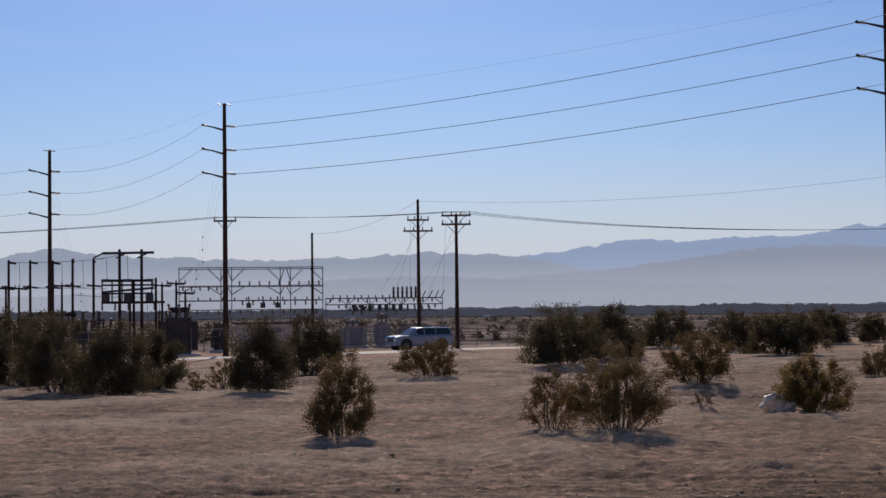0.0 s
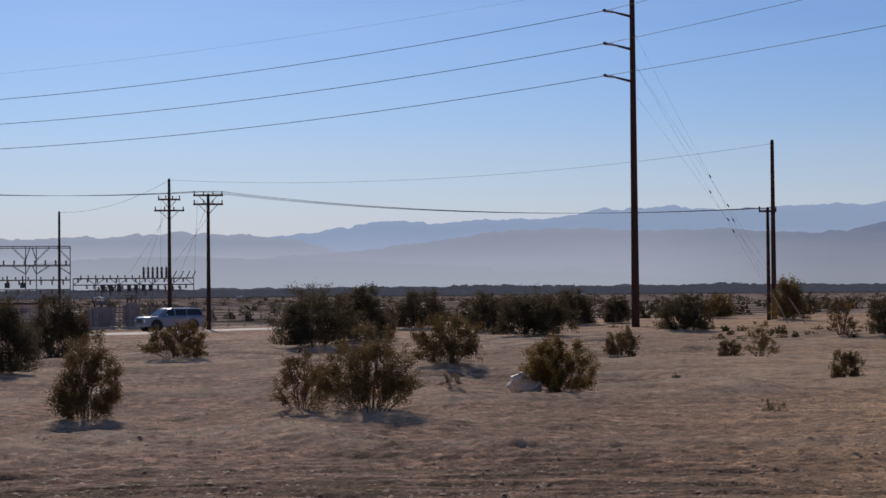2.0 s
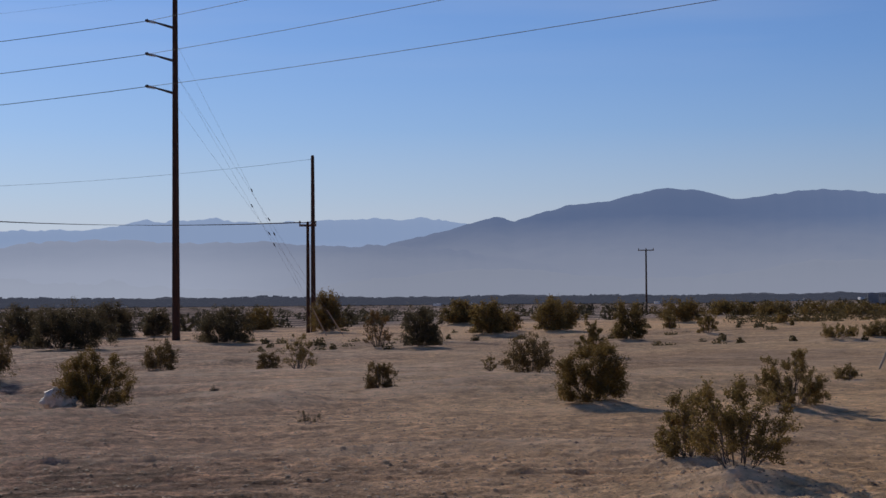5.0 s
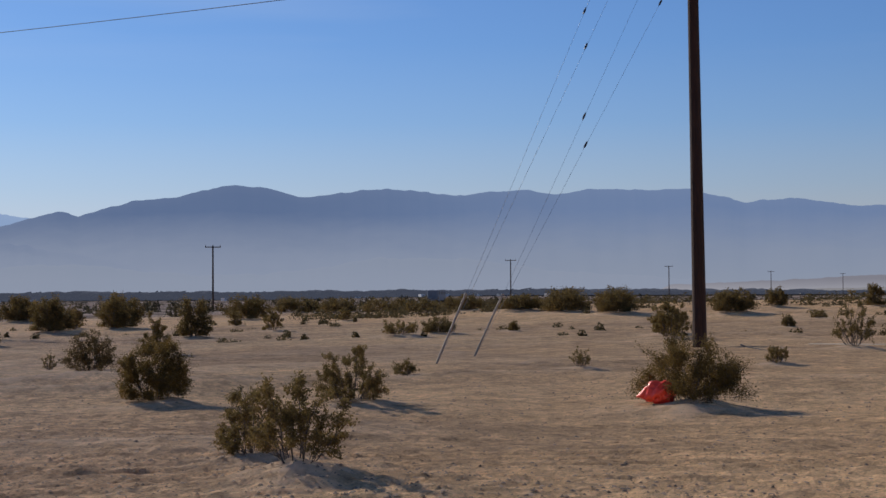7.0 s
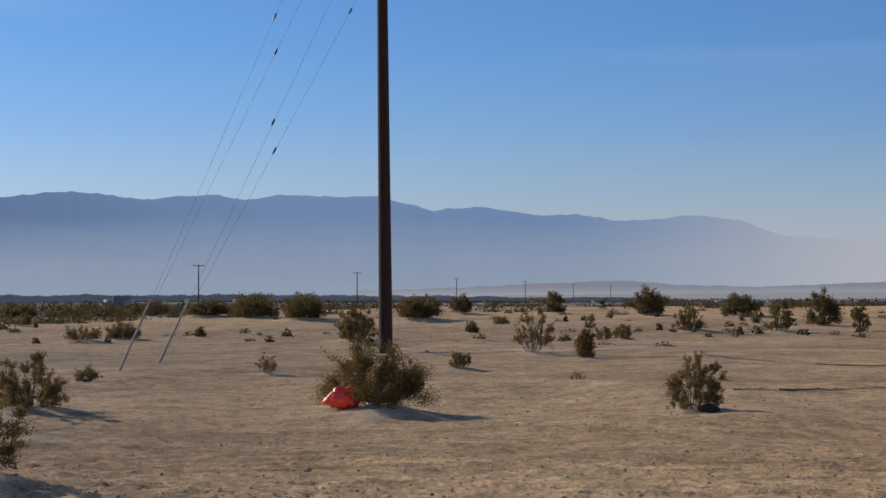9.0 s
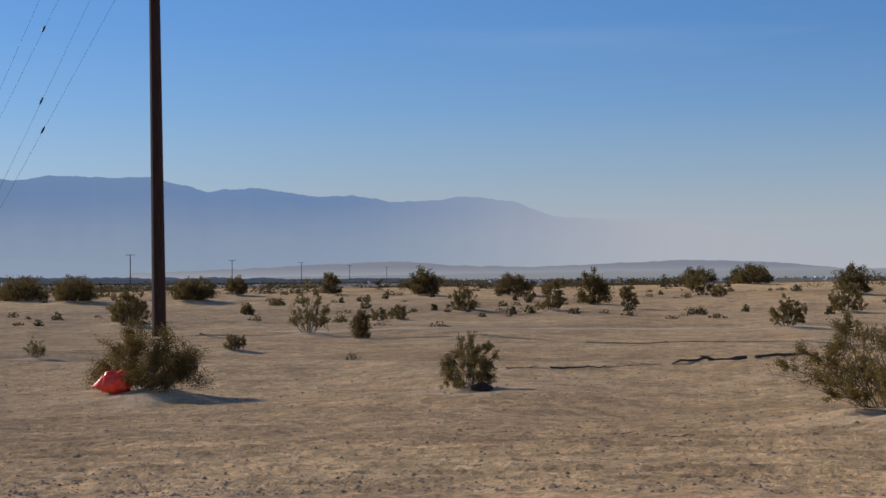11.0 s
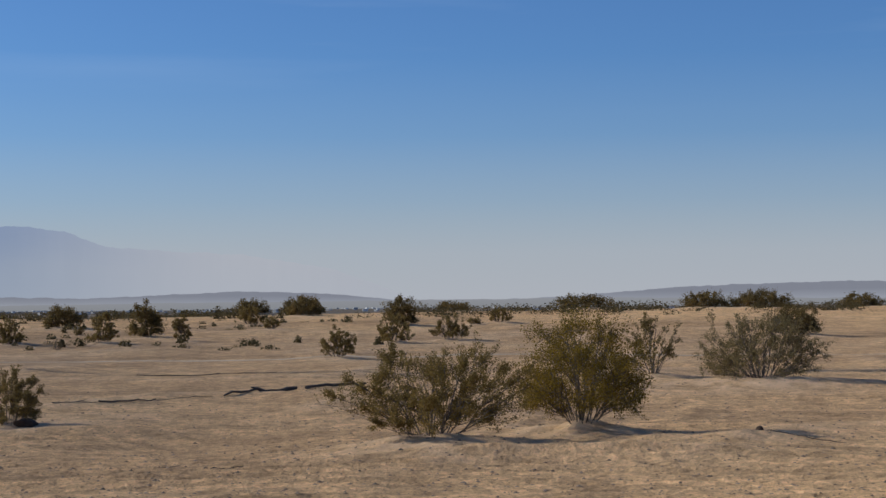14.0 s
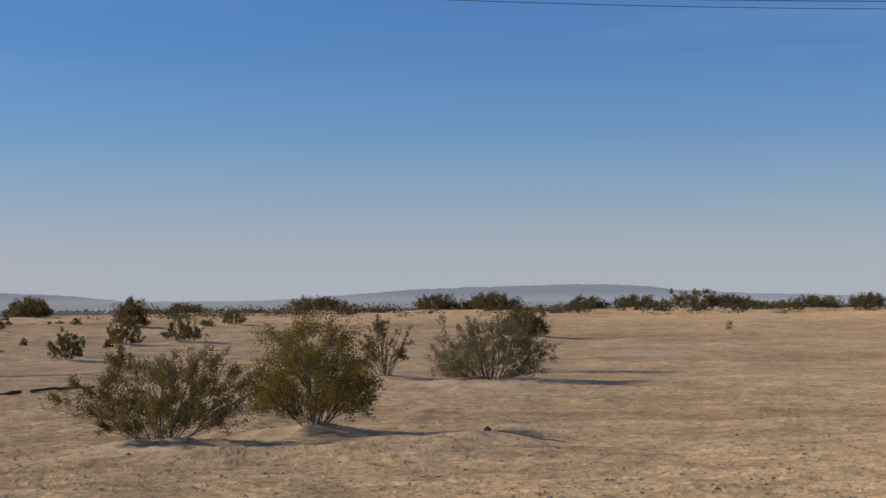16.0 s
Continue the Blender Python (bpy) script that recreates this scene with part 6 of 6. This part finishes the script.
def transformer(az, r, w, h, material, label, fins=6, bushings=3):
    b = spot(az, r, 0)
    z = z_at(b.x, b.y)
    turn = math.degrees(math.atan2(away(b.x, b.y).y, away(b.x, b.y).x)) + 180
    ob = thing("transformer", b.x, b.y, z, label, "transformer", "transformers", turn=turn)
    part("plinth", Shape().box(0, 0, 0.1, w * 1.1, 2.0, 0.25), CONCRETE, ob)
    part("tank", Shape().box(0, 0, 0.2 + h * 0.36, w * 0.62, 1.5, h * 0.72, None, 0.12), material, ob)
    part("lid", Shape().box(0, 0, 0.2 + h * 0.735, w * 0.68, 1.6, 0.08, None, 0.12), material, ob)
    for sg in (-1, 1):
        for k in range(fins):
            part("radiator_fin", Shape().box(sg * w * 0.40, -0.7 + 1.4 * k / (fins - 1), 0.2 + h * 0.36, w * 0.16, 0.07, h * 0.58), material, ob)
    for k in range(bushings):
        u = (-0.22 + 0.44 * k / max(bushings - 1, 1)) * w
        part("bushing", Shape().sheds((u, -0.3, 0.24 + h * 0.74), (u * 1.25, -0.4, 0.24 + h), 0.13, 4, 8), PORCELAIN, ob, "brown ribbed bushing")
    part("conservator", Shape().tube([(-w * 0.25, 0.55, 0.3 + h * 0.86), (w * 0.25, 0.55, 0.3 + h * 0.86)], 0.24, 10), material, ob)
    part("control_box", Shape().box(0.12 * w, -0.85, 1.1, 0.5, 0.3, 0.9, None, 0.04), material, ob)
    return ob


transformer(px(318), 145, 3.3, 4.3, TANK_DARK, "large dark transformer with ribbed radiators", 7)
transformer(px(387), 163, 1.5, 2.6, TANK_DARK, "dark oil transformer beside the road pole", 5)
transformer(px(625), 172, 2.9, 2.7, TANK_GREY, "grey transformer under the low bus frame", 7)
transformer(px(676), 172, 1.8, 3.3, TANK_GREY, "tall grey transformer under the low bus frame", 6)
transformer(px(713), 174, 1.4, 2.4, TANK_GREY, "small grey transformer under the low bus frame", 5)


def control_house(az, r, w, d, h):
    b = spot(az, r, 0)
    turn = math.degrees(math.atan2(away(b.x, b.y).y, away(b.x, b.y).x)) + 180
    ob = thing("control_house", b.x, b.y, z_at(b.x, b.y), "beige flat-roofed control house in the substation", "building", turn=turn)
    part("wall", Shape().box(0, 0, h / 2, w, d, h), CONCRETE, ob)
    part("roof", Shape().box(0, 0, h + 0.10, w + 0.5, d + 0.5, 0.2), DARK_BROWN, ob, "dull brown overhanging flat roof")
    part("door", Shape().box(-w * 0.15, -d / 2 - 0.02, 1.05, 0.95, 0.06, 2.1), TANK_GREY, ob)
    part("vent", Shape().box(w * 0.25, -d / 2 - 0.04, h - 0.6, 0.7, 0.1, 0.5), TANK_GREY, ob)


control_house(px(468), 168, 5.6, 4.0, 2.7)


def h_frame(az0, az1, r):
    """Two dark wooden poles with a top crossarm and a boxed switch frame."""
    b = spot(az0, r, 0)
    zg = z_at(b.x, b.y)
    ob = thing("switch_structure", b.x, b.y, zg, "dark wooden two-pole switch structure with boxed frame", "utility structure")
    o = ob.location
    for a_ in (az0, az1):
        part("pole", Shape().tube([spot(a_, r, zg - 0.3) - o, spot(a_, r, 8.2) - o], [0.17, 0.14], 10), POLE_WOOD, ob)
    w0, w1 = az0 + 0.58, az1 - 0.42
    beam(ob, spot(w0, r - 0.2, 7.80), spot(w1, r - 0.2, 7.86), 0.18, DARK_STEEL, "crossarm")
    for a_ in (w0, (w0 + w1) / 2 + 0.1, w1 + 0.25):
        p = spot(a_, r - 0.2, 7.76) - o
        part("arm", Shape().tube([p, p + away(b.x, b.y) * 0.9 + Vector((0, 0, -0.45))], 0.09, 5), DARK_STEEL, ob)
    for d in (-0.5, 0.7):
        for z in (5.05, 4.6, 3.75, 2.85):
            beam(ob, spot(w0 + 0.03, r + d, z), spot(w1 + (0.08 if z > 3 else -0.35), r + d, z), 0.17 if z in (5.05, 2.85) else 0.11, POLE_WOOD, "beam")
        for k in range(6):
            a_ = w0 + (w1 + 0.08 - w0) * k / 5
            beam(ob, spot(a_, r + d, 2.75), spot(a_, r + d, 5.1), 0.10, DARK_STEEL, "post")
        beam(ob, spot(w0, r + d, 3.9), spot(w1, r + d, 4.3), 0.14, DARK_STEEL, "beam")
    for k in range(3):
        p = spot(w0 - 0.12 + (w1 - w0) * 0.42 * k, r - 0.5, 2.85) - o
        part("switch", Shape().box(p.x, p.y, p.z + 0.45, 0.75, 0.5, 0.8, None, 0.12), DARK_STEEL, ob, "dark switch box")
        part("switch", Shape().box(p.x, p.y, p.z + 2.2, 0.75, 0.5, 0.3, None, 0.1), DARK_STEEL, ob)
    for k in range(5):
        p = spot(w0 + (w1 - w0) * k / 4, r - 0.5, 2.75) - o
        part("insulator", Shape().sheds(p, p - Vector((0, 0, 0.7)), 0.11, 4, 6), PORCELAIN, ob)
    return ob


h_frame(px(213), px(252), 170)
for v, top in ((231, 3.2), (238, 5.2), (277, 5.35), (17, 7.2), (55, 7.2), (95, 7.15), (130, 7.3), (167, 7.3)):
    b = spot(px(v), 171, 0)
    ob, z = wood_pole("bus_pole", b.x, b.y, top, 0.145, 0.12, "dark wooden bus pole in the substation", "substation poles")
    if top > 6:
        L = away(b.x, b.y)
        part("arm", Shape().tube([Vector((0, 0, top - z - 0.25)), L * (-0.75 if v < 100 else -0.2) + Vector((0, 0, top - z - 0.35))], 0.12, 5), DARK_STEEL, ob)
        part("arm", Shape().tube([L * 0.7 + Vector((0, 0, top - z - 2.65)), -L * 0.75 + Vector((0, 0, top - z - 2.8))], 0.10, 5), DARK_STEEL, ob)
for v, top in ((12, 4.5), (35, 4.5), (111, 4.75), (288, 4.7), (313, 4.9), (329, 3.9)):
    b = spot(px(v), 174, 0)
    ob, z = wood_pole("bus_pole", b.x, b.y, top, 0.13, 0.11, "short dark wooden bus pole with one crossarm", "substation poles")
    crossarm(ob, top - z - 0.1, 2.0, away(b.x, b.y), 3, False)
    L = away(b.x, b.y)
    part("arm", Shape().tube([L * 0.85 + Vector((0, 0, top - z - 0.05)), -L * 0.85 + Vector((0, 0, top - z - 0.2))], 0.09, 5), DARK_STEEL, ob)


def breaker(az, r, label="dark circuit breaker with slanted bushings"):
    b = spot(az, r, 0)
    z = z_at(b.x, b.y)
    turn = math.degrees(math.atan2(away(b.x, b.y).y, away(b.x, b.y).x)) + 180
    ob = thing("circuit_breaker", b.x, b.y, z, label, "circuit breaker", "circuit breakers", turn=turn)
    part("tank", Shape().box(0, 0, 1.55, 1.6, 0.8, 1.1, None, 0.15), TANK_DARK, ob)
    for u in (-0.6, 0.6):
        for v in (-0.3, 0.3):
            part("leg", Shape().box(u, v, 0.5, 0.11, 0.11, 1.05), DARK_STEEL, ob)
    for u in (-0.55, 0.0, 0.55):
        part("bushing", Shape().sheds((u, 0, 2.0), (u * 1.45, -0.2, 3.45), 0.20, 5, 7), PORCELAIN, ob)


def bus_table(v0, v1, r, z):
    """A low wooden bus frame with hanging insulators."""
    b = spot(px(v0), r, 0)
    zg = z_at(b.x, b.y)
    ob = thing("bus_table", b.x, b.y, zg, "low dark timber bus frame with hanging insulators", "utility structure")
    o = ob.location
    for d in (0, 2.2):
        beam(ob, spot(px(v0), r + d, z), spot(px(v1), r + d, z + 0.08), 0.26, POLE_WOOD)
        for k in range(5):
            a_ = px(v0 + 4 + (v1 - v0 - 8) * k / 4)
            part("post", Shape().tube([spot(a_, r + d, zg - 0.3) - o, spot(a_, r + d, z + (0.35 if k % 2 else 0.0)) - o], [0.15, 0.13], 7), POLE_WOOD, ob)
    for k in range(9):
        p = spot(px(v0 + 3 + (v1 - v0 - 6) * k / 8), r - 0.1, z - 0.15) - o
        part("insulator", Shape().sheds(p, p - Vector((0, 0, 0.95)), 0.17, 4, 6), PORCELAIN, ob)


bus_table(48, 136, 167, 1.65)
bus_table(-30, 22, 169, 1.3)


for v in (8, 40, 68, 100, 140, 164, 184):
    breaker(px(v), 166)
for k, (v0, v1, z0, z1, r_) in enumerate(((17, 186, 6.95, 7.3, 171.2), (0, 111, 4.55, 4.6, 174.2), (55, 167, 4.4, 4.5, 171.2), (111, 190, 4.6, 4.3, 173), (270, 329, 4.6, 4.8, 174.2), (167, 214, 7.3, 7.7, 170.5), (130, 260, 3.7, 3.4, 172))):
    a_, b_ = spot(px(v0), r_, z0), spot(px(v1), r_, z1)
    wire(a_, b_, 0.12, 0.02, 8, "bus_wire", "thin dark bus wire in the substation")
for v, top, low_ in ((36, 6.9, 4.5), (111, 7.1, 4.7), (148, 7.1, 4.4), (227, 7.7, 5.0), (190, 7.3, 5.0), (203, 2.6, 0.4), (262, 2.6, 0.2), (283, 2.7, 0.4)):
    a_ = spot(px(v), 171.2, top)
    wire(a_, spot(px(v + 1), 171.3, low_), 0.01, 0.022, 3, "bus_wire", "thin dark bus wire in the substation")
for v in (148, 176, 283, 296):
    b = spot(px(v), 166, 0)
    ob, z = wood_pole("bus_post", b.x, b.y, 1.0, 0.13, 0.13, "low dark post with stacked insulators", "substation poles")
    part("insulator", Shape().sheds((0, 0, 1.0 - z), (0, 0, 2.0 - z), 0.19, 5, 8), PORCELAIN, ob)


# the substation's fence
def fence():
    b = spot(17, 160, 0)
    ob = thing("wire_fence", b.x, b.y, z_at(b.x, b.y), "galvanised wire fence on slim posts round the substation", "fence")
    tops = []
    for k in range(40):
        az_ = 17 - k * 0.55
        p = spot(az_, 158 + 0.25 * k, 0)
        z = z_at(p.x, p.y)
        q = Vector((p.x, p.y, z)) - ob.location
        part("post", Shape().tube([q - Vector((0, 0, 0.2)), q + Vector((0, 0, 2.3))], 0.045, 6), GALV, ob)
        tops.append(q)
    for zz in (0.15, 0.8, 1.5, 2.15, 2.28):
        part("strand", Shape().tube([q + Vector((0, 0, zz)) for q in tops], 0.014 if zz != 2.15 else 0.03, 4), GALV, ob)


fence()
